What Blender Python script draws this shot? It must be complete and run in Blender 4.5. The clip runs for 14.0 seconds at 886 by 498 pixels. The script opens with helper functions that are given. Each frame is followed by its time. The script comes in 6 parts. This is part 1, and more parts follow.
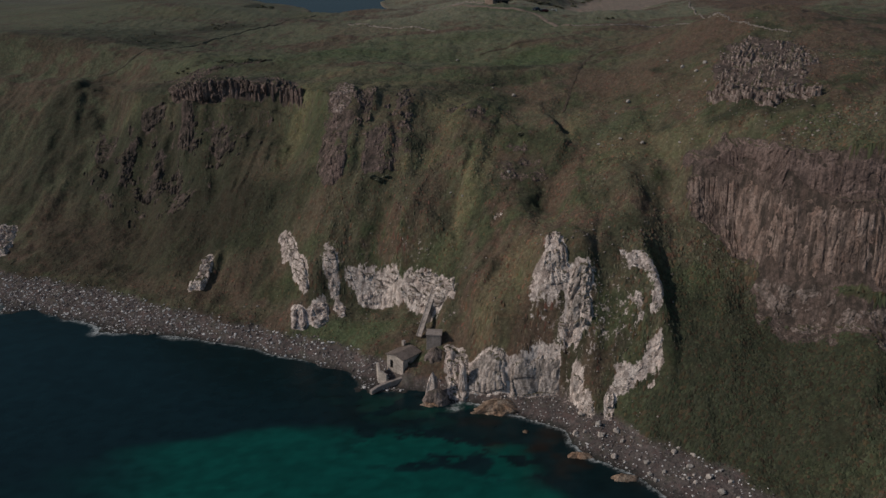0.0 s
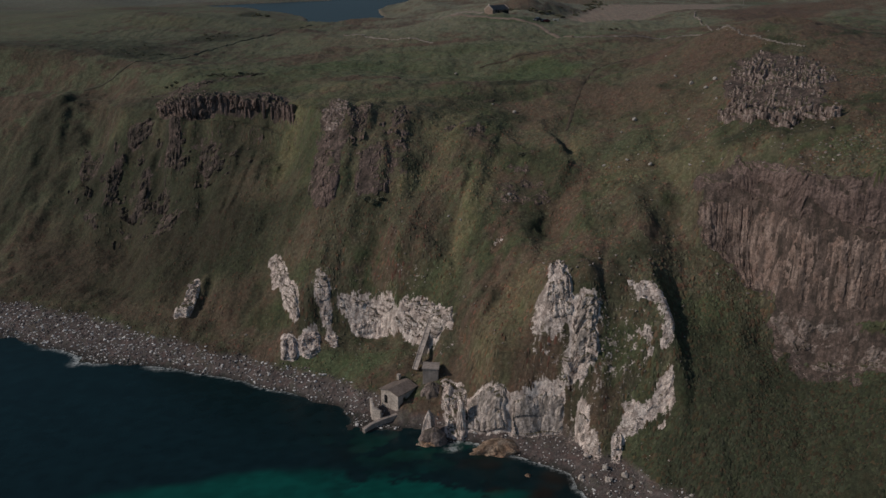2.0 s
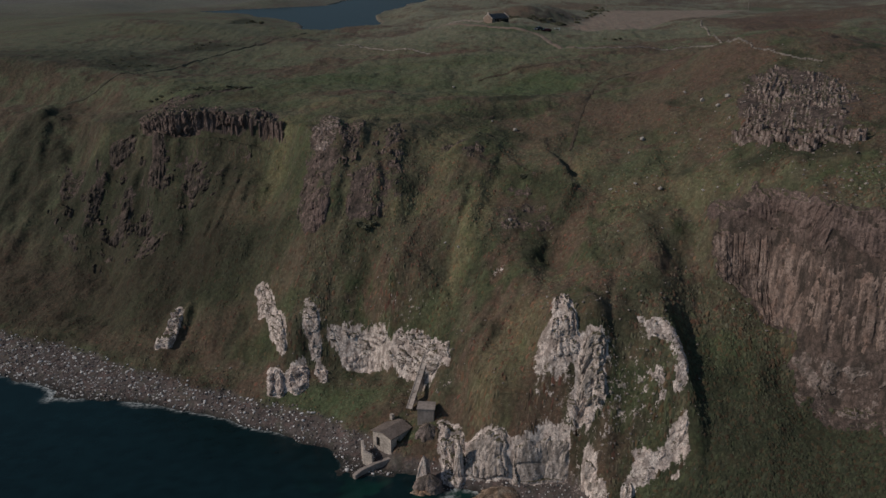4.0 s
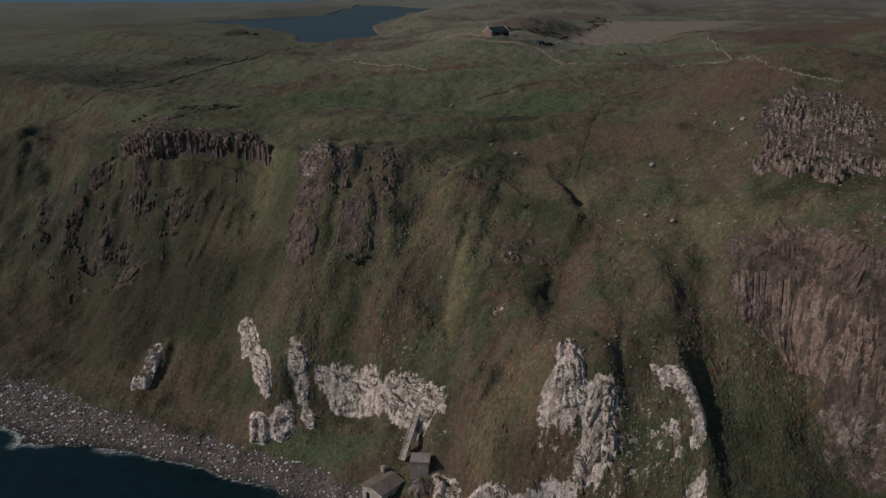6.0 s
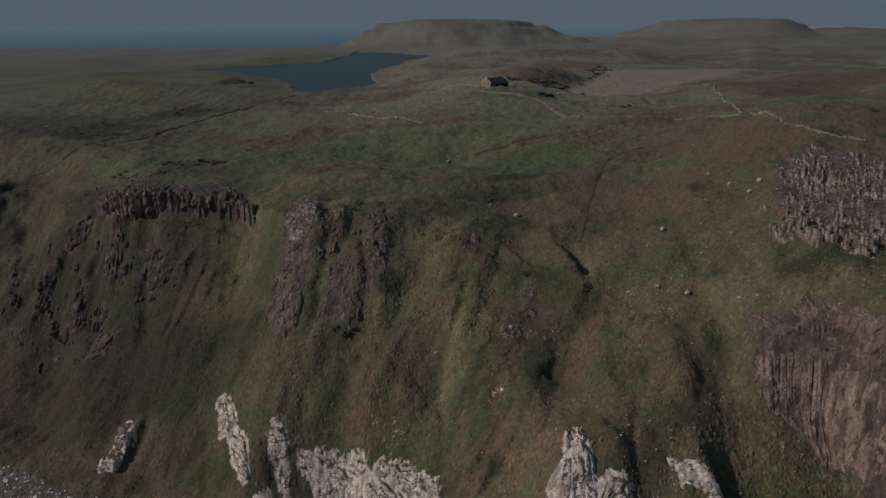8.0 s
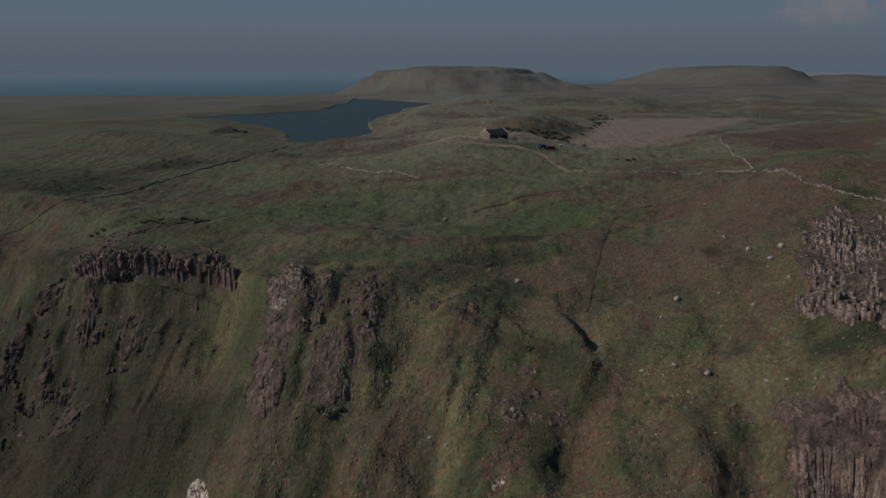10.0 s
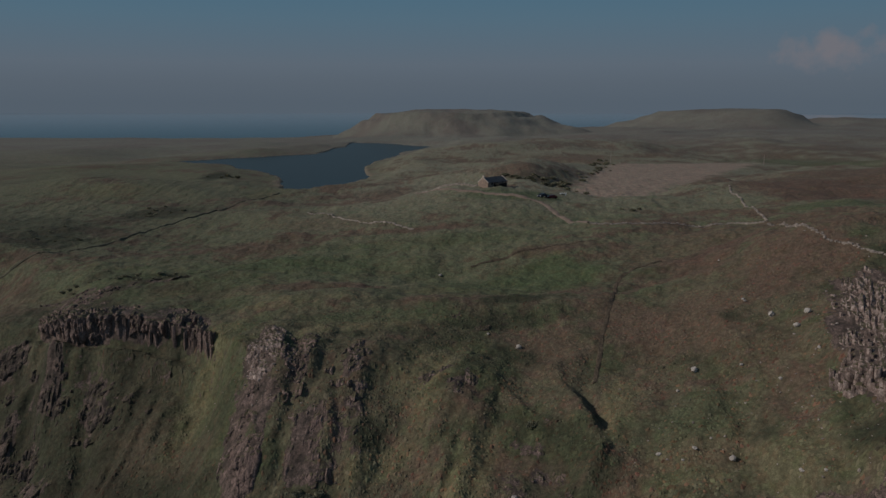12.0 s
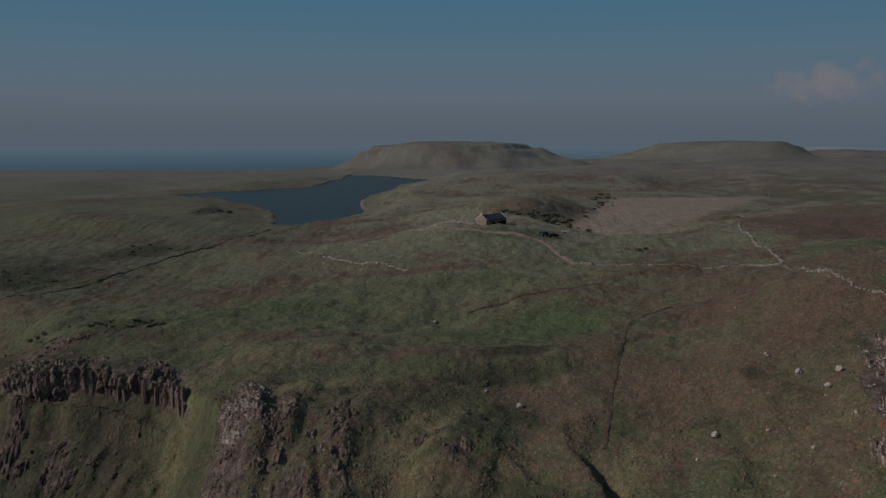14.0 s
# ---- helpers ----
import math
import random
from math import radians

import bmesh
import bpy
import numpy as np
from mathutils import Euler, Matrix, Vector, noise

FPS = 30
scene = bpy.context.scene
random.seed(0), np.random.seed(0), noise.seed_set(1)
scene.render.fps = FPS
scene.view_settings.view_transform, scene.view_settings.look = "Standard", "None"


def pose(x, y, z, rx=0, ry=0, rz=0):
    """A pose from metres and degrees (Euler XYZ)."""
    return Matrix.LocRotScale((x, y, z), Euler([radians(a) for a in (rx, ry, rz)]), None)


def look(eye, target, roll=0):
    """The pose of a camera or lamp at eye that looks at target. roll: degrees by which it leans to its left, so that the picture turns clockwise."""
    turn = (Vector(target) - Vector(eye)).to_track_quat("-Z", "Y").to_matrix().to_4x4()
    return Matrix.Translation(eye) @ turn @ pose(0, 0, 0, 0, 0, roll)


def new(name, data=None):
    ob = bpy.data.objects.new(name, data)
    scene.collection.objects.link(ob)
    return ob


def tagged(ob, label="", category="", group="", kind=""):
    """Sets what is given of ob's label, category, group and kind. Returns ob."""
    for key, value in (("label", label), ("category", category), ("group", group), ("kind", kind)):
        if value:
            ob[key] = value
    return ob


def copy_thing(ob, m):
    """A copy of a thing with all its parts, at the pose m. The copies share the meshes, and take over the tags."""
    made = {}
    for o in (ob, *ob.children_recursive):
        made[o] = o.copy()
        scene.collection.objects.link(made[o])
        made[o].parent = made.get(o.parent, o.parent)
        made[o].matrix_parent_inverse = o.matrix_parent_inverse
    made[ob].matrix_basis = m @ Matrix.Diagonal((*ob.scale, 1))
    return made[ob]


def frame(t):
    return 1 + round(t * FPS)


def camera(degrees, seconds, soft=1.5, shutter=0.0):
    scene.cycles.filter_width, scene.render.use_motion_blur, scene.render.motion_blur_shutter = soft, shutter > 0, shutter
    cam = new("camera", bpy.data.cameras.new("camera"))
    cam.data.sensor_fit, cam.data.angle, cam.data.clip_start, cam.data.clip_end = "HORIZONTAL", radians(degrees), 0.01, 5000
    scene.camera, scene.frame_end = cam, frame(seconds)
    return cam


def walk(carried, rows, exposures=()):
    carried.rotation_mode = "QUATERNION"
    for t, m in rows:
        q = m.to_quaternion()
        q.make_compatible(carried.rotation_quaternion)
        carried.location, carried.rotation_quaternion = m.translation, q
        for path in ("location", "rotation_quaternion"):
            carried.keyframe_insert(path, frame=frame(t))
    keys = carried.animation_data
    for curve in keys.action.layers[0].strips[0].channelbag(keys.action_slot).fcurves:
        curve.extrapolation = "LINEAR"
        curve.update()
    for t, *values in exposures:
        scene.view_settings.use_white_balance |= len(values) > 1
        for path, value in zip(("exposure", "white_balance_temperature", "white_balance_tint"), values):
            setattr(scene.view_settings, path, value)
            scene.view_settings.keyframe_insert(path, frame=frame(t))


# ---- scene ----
cam = camera(56.4, 14.0, soft=1.5)
METRES, EYE, TILT, LEAN, TURN = 100.0, 96.0, -19.7, 0.0, 0.0
ROWS = [
    (0.0, 0.0, 0.0, 0.0, 0.0, 0.0, -0.0),
    (0.5, 0.0016, 0.0231, 0.0121, -0.0, 0.08, -0.0),
    (1.0, 0.0036, 0.0497, 0.0273, -0.0, 0.13, 0.01),
    (1.5, 0.0045, 0.0757, 0.0407, -0.02, 0.2, 0.02),
    (2.0, 0.0066, 0.1055, 0.0556, 0.01, 0.28, 0.04),
    (2.5, 0.0088, 0.1337, 0.0698, 0.0, 0.34, 0.03),
    (3.0, 0.0105, 0.165, 0.0862, -0.01, 0.37, 0.05),
    (5.5, 0.02, 0.3239, 0.1659, -0.04, 0.66, 0.07),
    (6.0, 0.0231, 0.3591, 0.1822, -0.02, 0.89, 0.08),
    (6.5, 0.0261, 0.3923, 0.1981, -0.01, 1.5, 0.09),
    (7.0, 0.0286, 0.4279, 0.214, -0.03, 2.3, 0.07),
    (7.5, 0.0313, 0.4608, 0.2292, -0.03, 3.02, 0.06),
    (8.0, 0.0341, 0.4965, 0.2456, -0.02, 3.81, 0.05),
    (8.5, 0.0364, 0.5297, 0.2611, -0.05, 4.54, 0.03),
    (9.0, 0.0386, 0.5653, 0.278, -0.05, 5.33, 0.03),
    (11.5, 0.0502, 0.7342, 0.3555, -0.1, 8.94, 0.02),
    (12.0, 0.0527, 0.7691, 0.3714, -0.12, 9.64, 0.02),
    (12.5, 0.0547, 0.8007, 0.3861, -0.14, 10.26, 0.03),
    (13.0, 0.0576, 0.8351, 0.4019, -0.15, 10.91, 0.03),
    (13.5, 0.0605, 0.8667, 0.4155, -0.15, 11.46, 0.03),
    (14.0, 0.0631, 0.9009, 0.4283, -0.18, 11.77, 0.03),
]
walk(cam, [(t, pose(0, 0, EYE, TILT, LEAN, TURN) @ pose(METRES * x, METRES * y, METRES * z, 90 + pitch, roll, yaw)) for t, x, y, z, yaw, pitch, roll in ROWS])

# ---- world and sun --------------------------------------------------------
TO_SUN = Vector((-0.84, -0.17, 0.55)).normalized()
world = bpy.data.worlds.new("sky")
scene.world = world
world.use_nodes = True
wn, wl = world.node_tree.nodes, world.node_tree.links
sky = wn.new("ShaderNodeTexSky")
sky.sky_type, sky.sun_disc = "NISHITA", False
sky.sun_elevation, sky.sun_rotation = math.asin(TO_SUN.z), math.atan2(TO_SUN.x, TO_SUN.y)
sky.air_density, sky.dust_density, sky.ozone_density = 1.0, 0.6, 2.0


def wnode(kind, inputs, operation="", blend_type=""):
    n = wn.new("ShaderNode" + kind)
    if operation:
        n.operation = operation
    if blend_type:
        n.blend_type = blend_type
    for key, value in inputs.items():
        if hasattr(value, "is_output"):
            wl.new(value, n.inputs[key])
        else:
            n.inputs[key].default_value = value
    return n


# sea haze lies over the horizon and thins out upwards; one small cloud stands in it
toward = wn.new("ShaderNodeTexCoord").outputs["Generated"]
up = wnode("SeparateXYZ", {0: toward}).outputs["Z"]
haze = wnode("ValToRGB", {"Fac": wnode("Math", {0: up, 1: 2.5}, operation="MULTIPLY").outputs[0]})
for stop in (0.3, 0.5, 0.7):
    haze.color_ramp.elements.new(stop)
for e, (p, c) in zip(haze.color_ramp.elements, ((0.0, (0.138, 0.179, 0.228)), (0.055, (0.152, 0.193, 0.243)), (0.11, (0.168, 0.215, 0.272)), (0.24, (0.132, 0.228, 0.310)), (0.42, (0.080, 0.215, 0.330)))):
    e.position, e.color = p, (*c, 1)
thin = wnode("ValToRGB", {"Fac": up})
thin.color_ramp.elements[0].position, thin.color_ramp.elements[0].color = 0.30, (1, 1, 1, 1)
thin.color_ramp.elements[1].position, thin.color_ramp.elements[1].color = 0.6, (0, 0, 0, 1)
high = wnode("MixRGB", {"Fac": 1.0, "Color1": sky.outputs[0], "Color2": (0.105, 0.096, 0.087, 1)}, blend_type="MULTIPLY")
air = wnode("MixRGB", {"Fac": thin.outputs[0], "Color1": high.outputs[0], "Color2": haze.outputs[0]})
off = wnode("VectorMath", {0: toward, 1: (0.418, 0.905, 0.056)}, operation="SUBTRACT")
off = wnode("VectorMath", {0: off.outputs[0], 1: (17.0, 17.0, 36.0)}, operation="MULTIPLY")
far_off = wnode("VectorMath", {0: off.outputs[0]}, operation="LENGTH").outputs["Value"]
puffs = wnode("TexNoise", {"Vector": toward, "Scale": 34.0, "Detail": 6.0, "Roughness": 0.55}).outputs[0]
edge = wnode("Math", {0: wnode("Math", {0: puffs, 1: 2.4}, operation="MULTIPLY").outputs[0], 1: far_off}, operation="SUBTRACT").outputs[0]
cloud = wnode("ValToRGB", {"Fac": edge})
cloud.color_ramp.elements[0].position, cloud.color_ramp.elements[0].color = 0.3, (0, 0, 0, 1)
cloud.color_ramp.elements[1].position, cloud.color_ramp.elements[1].color = 0.95, (0.8, 0.8, 0.8, 1)
air = wnode("MixRGB", {"Fac": cloud.outputs[0], "Color1": air.outputs[0], "Color2": (0.262, 0.250, 0.280, 1)})
wl.new(air.outputs[0], wn["Background"].inputs["Color"])
wn["Background"].inputs["Strength"].default_value = 1.27
sun = new("sun", bpy.data.lights.new("sun", "SUN"))
sun.data.energy, sun.data.angle, sun.data.color = 3.85, radians(0.6), (1.0, 0.92, 0.82)
sun.matrix_world = look(TO_SUN * 900, (0, 0, 0))
scene.view_settings.exposure = -1.0


# ---- materials ------------------------------------------------------------
def material(name, rough=0.9):
    m = bpy.data.materials.new(name)
    m.use_nodes = True
    m.node_tree.nodes["Principled BSDF"].inputs["Roughness"].default_value = rough
    return m


def node(m, kind, inputs=None, operation="", blend_type="", attribute_name=""):
    n = m.node_tree.nodes.new("ShaderNode" + kind)
    if operation:
        n.operation = operation
    if blend_type:
        n.blend_type = blend_type
    if attribute_name:
        n.attribute_name = attribute_name
    for key, value in (inputs or {}).items():
        if hasattr(value, "is_output"):
            m.node_tree.links.new(value, n.inputs[key])
        else:
            n.inputs[key].default_value = value
    return n


def out(n, k=0):
    return n.outputs[k]


def place(m):
    return out(node(m, "NewGeometry"), 0)


def grain(m, scale, detail=4, rough=0.6, stretch=None):
    at = place(m)
    if stretch:
        at = out(node(m, "VectorMath", {0: at, 1: stretch}, operation="MULTIPLY"))
    return out(node(m, "TexNoise", {"Vector": at, "Scale": scale, "Detail": detail, "Roughness": rough}))


def ramp(m, value, stops):
    n = node(m, "ValToRGB", {"Fac": value})
    cr = n.color_ramp
    while len(cr.elements) < len(stops):
        cr.elements.new(0.5)
    for e, (p, c) in zip(cr.elements, stops):
        e.position, e.color = p, (*c, 1) if not isinstance(c, (int, float)) else (c, c, c, 1)
    return out(n)


def mix(m, fac, a, b, blend="MIX"):
    n = node(m, "MixRGB", {}, blend_type=blend)
    for key, value in (("Fac", fac), ("Color1", a), ("Color2", b)):
        if hasattr(value, "is_output"):
            m.node_tree.links.new(value, n.inputs[key])
        else:
            n.inputs[key].default_value = value if isinstance(value, (int, float)) else (*value, 1)
    return out(n)


def finish(m, colour, height_=None, depth=0.2, strength=0.6):
    b = m.node_tree.nodes["Principled BSDF"]
    m.node_tree.links.new(colour, b.inputs["Base Color"])
    b.inputs["Specular IOR Level"].default_value = 0.25
    if height_ is not None:
        bm_ = node(m, "Bump", {"Height": height_, "Distance": depth, "Strength": strength})
        m.node_tree.links.new(out(bm_), b.inputs["Normal"])
    return m


def tinted(m):
    return out(node(m, "Attribute", attribute_name="tint"), 0)


def rock_colour(m, dark, base, pale, streak, patch):
    big, fine, lines = grain(m, patch, 4, 0.6), grain(m, 2.2, 6, 0.7), grain(m, 1.5, 4, 0.6, streak)
    c = mix(m, ramp(m, big, [(0.35, 0.0), (0.65, 1.0)]), base, pale)
    c = mix(m, ramp(m, lines, [(0.40, 0.85), (0.56, 0.0)]), c, dark)
    c = mix(m, 1.0, c, ramp(m, grain(m, 6.0, 4, 0.7), [(0.32, 0.52), (0.5, 1.0), (0.68, 1.36)]), "MULTIPLY")
    bent = out(node(m, "VectorMath", {0: place(m), 1: out(node(m, "TexNoise", {"Vector": place(m), "Scale": 1.3, "Detail": 4.0}), 1)}, operation="ADD"))
    bent = out(node(m, "VectorMath", {0: bent, 1: (1.0, 1.0, 0.45)}, operation="MULTIPLY"))
    crack = node(m, "TexVoronoi", {"Vector": bent, "Scale": 1.1})
    crack.feature = "DISTANCE_TO_EDGE"
    c = mix(m, ramp(m, out(crack), [(0.0, 0.85), (0.07, 0.0)]), c, dark)
    return mix(m, 1.0, c, ramp(m, fine, [(0.3, 0.6), (0.55, 1.0), (0.75, 1.2)]), "MULTIPLY"), fine


ROCKS = {
    "basalt": ((0.050, 0.040, 0.034), (0.115, 0.080, 0.067), (0.18, 0.130, 0.113), (0.5, 0.5, 0.12), 0.35),
    "chalk": ((0.26, 0.205, 0.18), (0.67, 0.535, 0.48), (0.88, 0.76, 0.695), (0.6, 0.6, 0.2), 0.5),
}


def make_ground():
    m = material("ground_cover", 0.95)
    fine, coarse = grain(m, 1.6, 5, 0.7), grain(m, 0.22, 4, 0.6)
    c = mix(m, 1.0, tinted(m), ramp(m, fine, [(0.28, 0.66), (0.5, 0.98), (0.74, 1.34)]), "MULTIPLY")
    c = mix(m, 1.0, c, ramp(m, grain(m, 4.5, 3, 0.6), [(0.3, 0.72), (0.5, 1.0), (0.7, 1.28)]), "MULTIPLY")
    c = mix(m, 1.0, c, ramp(m, coarse, [(0.3, 0.86), (0.7, 1.12)]), "MULTIPLY")
    # grass, moss and dead fronds mixed at every scale
    c = mix(m, ramp(m, grain(m, 0.45, 8, 0.78), [(0.49, 0.0), (0.57, 0.65)]), c, mix(m, 1.0, c, (1.16, 0.92, 0.90), "MULTIPLY"))
    c = mix(m, ramp(m, grain(m, 0.3, 8, 0.78), [(0.51, 0.0), (0.60, 0.65)]), c, mix(m, 1.0, c, (0.82, 0.97, 0.82), "MULTIPLY"))
    # tussocks, the sunlit crown and the shaded gap round each put into the colour
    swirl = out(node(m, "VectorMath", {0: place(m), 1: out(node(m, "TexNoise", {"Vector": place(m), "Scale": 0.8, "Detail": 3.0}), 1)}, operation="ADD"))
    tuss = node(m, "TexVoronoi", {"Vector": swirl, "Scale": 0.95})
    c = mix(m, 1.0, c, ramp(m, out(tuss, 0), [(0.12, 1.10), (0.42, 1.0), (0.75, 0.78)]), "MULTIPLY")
    # flecks of bare rock round the crags
    fleck = grain(m, 0.9, 6, 0.72, (1.0, 1.0, 0.6))
    for kind in ("basalt", "chalk"):
        much = out(node(m, "Attribute", attribute_name=kind), 2)
        f = out(node(m, "Math", {0: much, 1: fleck}, operation="ADD"))
        c = mix(m, ramp(m, f, [(0.94, 0.0), (1.0, 1.0)]), c, rock_colour(m, *ROCKS[kind])[0])
    lift = out(node(m, "Math", {0: fine, 1: out(tuss, 0)}, operation="SUBTRACT"))
    return finish(m, c, lift, 0.35, 0.5)


def make_tuft():
    m = material("tuft_cover", 0.9)
    one = out(node(m, "NewGeometry"), "Random Per Island")
    c = mix(m, 1.0, tinted(m), ramp(m, one, [(0.0, 0.87), (1.0, 1.13)]), "MULTIPLY")
    return finish(m, c)


def make_rock(name, dark, base, pale, streak=(0.5, 0.5, 0.12), patch=0.35, grass=0.72):
    """Rock with grass on its ledges."""
    m = material(name, 0.88)
    c, fine = rock_colour(m, dark, base, pale, streak, patch)
    up = out(node(m, "SeparateXYZ", {0: out(node(m, "NewGeometry"), "Normal")}), 2)
    lie = out(node(m, "Math", {0: up, 1: out(node(m, "Math", {0: grain(m, 0.8, 5, 0.7), 1: 0.6}, operation="MULTIPLY"))}, operation="ADD"))
    green = mix(m, grain(m, 0.5, 3), (0.075, 0.078, 0.042), (0.115, 0.085, 0.056))
    c = mix(m, ramp(m, out(node(m, "Math", {0: lie, 1: grass + 0.30}, operation="SUBTRACT")), [(0.0, 0.0), (0.07, 1.0)]), c, green)
    return finish(m, c, fine, 0.35, 0.8)


def make_plain(name, colour, rough=0.85, scale=3.0, spread=0.35, depth=0.03):
    m = material(name, rough)
    fine, big = grain(m, scale, 5, 0.65), grain(m, scale * 0.17, 3, 0.6)
    c = mix(m, 1.0, colour, ramp(m, fine, [(0.3, 1 - spread), (0.7, 1 + spread)]), "MULTIPLY")
    c = mix(m, 1.0, c, ramp(m, big, [(0.3, 1 - 0.7 * spread), (0.7, 1 + 0.7 * spread)]), "MULTIPLY")
    return finish(m, c, fine, depth, 0.5)


def make_water(name, wave, foam=True, mirror=(0.60, 0.61, 0.60)):
    """Water: its own depth colour under a rippled, reflecting skin."""
    m = material(name, 0.1)
    nodes, links = m.node_tree.nodes, m.node_tree.links
    nodes.remove(nodes["Principled BSDF"])
    ripple = grain(m, wave, 3, 0.5, (1.0, 0.55, 1.0))
    bend = out(node(m, "Bump", {"Height": ripple, "Distance": 0.25, "Strength": 0.3}))
    gloss = node(m, "BsdfGlossy", {"Color": (*mirror, 1), "Roughness": 0.22, "Normal": bend})
    deep = node(m, "BsdfDiffuse", {"Color": tinted(m)})
    fres = node(m, "Fresnel", {"IOR": 1.33, "Normal": bend})
    body = node(m, "MixShader", {0: out(fres), 1: out(deep), 2: out(gloss)})
    # water far out mirrors the sky whole, blended by distance to stand for haze
    calm = out(node(m, "Attribute", attribute_name="calm"), 2)
    sheen = node(m, "BsdfGlossy", {"Color": (1.0, 1.0, 1.0, 1), "Roughness": 0.02})
    body = node(m, "MixShader", {0: calm, 1: out(body), 2: out(sheen)})
    if foam:
        white = node(m, "BsdfDiffuse", {"Color": (0.75, 0.77, 0.76, 1)})
        amount = out(node(m, "Attribute", attribute_name="foam"), 2)
        broken = ramp(m, grain(m, 1.1, 6, 0.75), [(0.42, 0.0), (0.62, 1.0)])
        amount = out(node(m, "Math", {0: amount, 1: broken}, operation="MULTIPLY"))
        body = node(m, "MixShader", {0: amount, 1: out(body), 2: out(white)})
    links.new(out(body), nodes["Material Output"].inputs["Surface"])
    return m


GROUND, TUFT = make_ground(), make_tuft()
BASALT = make_rock("basalt", (0.070, 0.054, 0.048), (0.205, 0.137, 0.117), (0.30, 0.215, 0.19))
REDBASALT = make_rock("red_basalt", (0.105, 0.078, 0.068), (0.265, 0.172, 0.138), (0.40, 0.295, 0.252), (0.5, 0.5, 0.08), 0.3, 0.78)
PALEBASALT = make_rock("lichened_basalt", (0.11, 0.080, 0.071), (0.275, 0.190, 0.162), (0.47, 0.375, 0.338), (0.6, 0.6, 0.3), 0.9, 0.80)
DARKBASALT = make_rock("dark_basalt", (0.040, 0.034, 0.028), (0.088, 0.064, 0.053), (0.145, 0.107, 0.092))
WEATHERED = make_rock("weathered_basalt", (0.095, 0.068, 0.061), (0.195, 0.132, 0.116), (0.26, 0.183, 0.160), (0.7, 0.7, 0.10), 0.25, 0.78)
GREYROCK = make_rock("grey_rock", (0.10, 0.08, 0.07), (0.235, 0.172, 0.150), (0.36, 0.285, 0.255), grass=0.8)
CHALK = make_rock("chalk", *ROCKS["chalk"], 0.74)
CLEANCHALK = make_rock("clean_chalk", *ROCKS["chalk"], 2.0)
BEDCHALK = make_rock("bedded_chalk", (0.26, 0.205, 0.18), (0.67, 0.54, 0.485), (0.88, 0.765, 0.705), (0.14, 0.14, 0.9), 0.5, 0.74)
GREYCHALK = make_rock("grey_chalk", (0.19, 0.16, 0.14), (0.52, 0.42, 0.375), (0.70, 0.595, 0.54), (0.7, 0.7, 0.2), 0.4, 0.76)
STAINED = make_rock("stained_rock", (0.14, 0.09, 0.06), (0.46, 0.26, 0.16), (0.45, 0.36, 0.28), grass=2.0)
STONE = make_plain("rubble_stone", (0.46, 0.39, 0.345), 0.9, 2.5, 0.4, 0.06)
CONCRETE = make_plain("weathered_concrete", (0.30, 0.25, 0.225), 0.9, 1.5, 0.3, 0.03)
PALECONCRETE = make_plain("pale_concrete", (0.40, 0.335, 0.30), 0.9, 1.5, 0.25, 0.03)
ROOF = make_plain("old_roofing", (0.19, 0.15, 0.13), 0.85, 2.5, 0.35, 0.03)
SLATE = make_plain("dark_slate", (0.06, 0.06, 0.065), 0.6, 3.0, 0.3, 0.02)
DARK = make_plain("dark_inside", (0.02, 0.018, 0.016), 0.95)
SEA = make_water("sea_water", 0.5)
LOUGH = make_water("lough_water", 0.35, False, (0.43, 0.405, 0.38))


# ---- the lie of the land -------------------------------------------------
def hash01(i, j, seed):
    n = (i * 374761393 + j * 668265263 + seed * 974711) & 0x7FFFFFFF
    n = ((n ^ (n >> 13)) * 1274126177) & 0x7FFFFFFF
    return ((n ^ (n >> 16)) & 0xFFFF) / 65535.0


def vnoise(x, y, seed=0):
    """Smooth value noise in 0..1."""
    x, y = np.asarray(x, float), np.asarray(y, float)
    i, j = np.floor(x).astype(np.int64), np.floor(y).astype(np.int64)
    fx, fy = x - i, y - j
    fx, fy = fx * fx * fx * (fx * (fx * 6 - 15) + 10), fy * fy * fy * (fy * (fy * 6 - 15) + 10)
    a, b = hash01(i, j, seed), hash01(i + 1, j, seed)
    c, d = hash01(i, j + 1, seed), hash01(i + 1, j + 1, seed)
    return (a + (b - a) * fx) * (1 - fy) + (c + (d - c) * fx) * fy


def fbm(x, y, octaves=4, seed=0, gain=0.5):
    total, size, norm = 0.0, 1.0, 0.0
    for k in range(octaves):
        c, s = math.cos(0.6 + k), math.sin(0.6 + k)
        px, py = (c * x - s * y) * 2.0 ** k, (s * x + c * y) * 2.0 ** k
        total, norm, size = total + size * (vnoise(px, py, seed + 17 * k) - 0.5), norm + size, size * gain
    return total / norm * 2.0


def step(a, b, v):
    t = np.clip((v - a) / (b - a), 0, 1)
    return t * t * (3 - 2 * t)


def bump(x, y, cx, cy, rx, ry, turn=0.0, power=2):
    c, s = math.cos(radians(turn)), math.sin(radians(turn))
    u, v = (c * (x - cx) + s * (y - cy)) / rx, (-s * (x - cx) + c * (y - cy)) / ry
    return np.exp(-(u * u + v * v) ** (power / 2))


# Sections through the coast, one for each station x: the distances y of the water's edge, beach top, cliff foot,
# first ledge, mid slope, upper slope, brow and the plateau behind, then their heights.
STATIONS, SECTIONS = [], []


def section(x, ys, zs):
    STATIONS.append(x)
    SECTIONS.append((*ys, *zs))


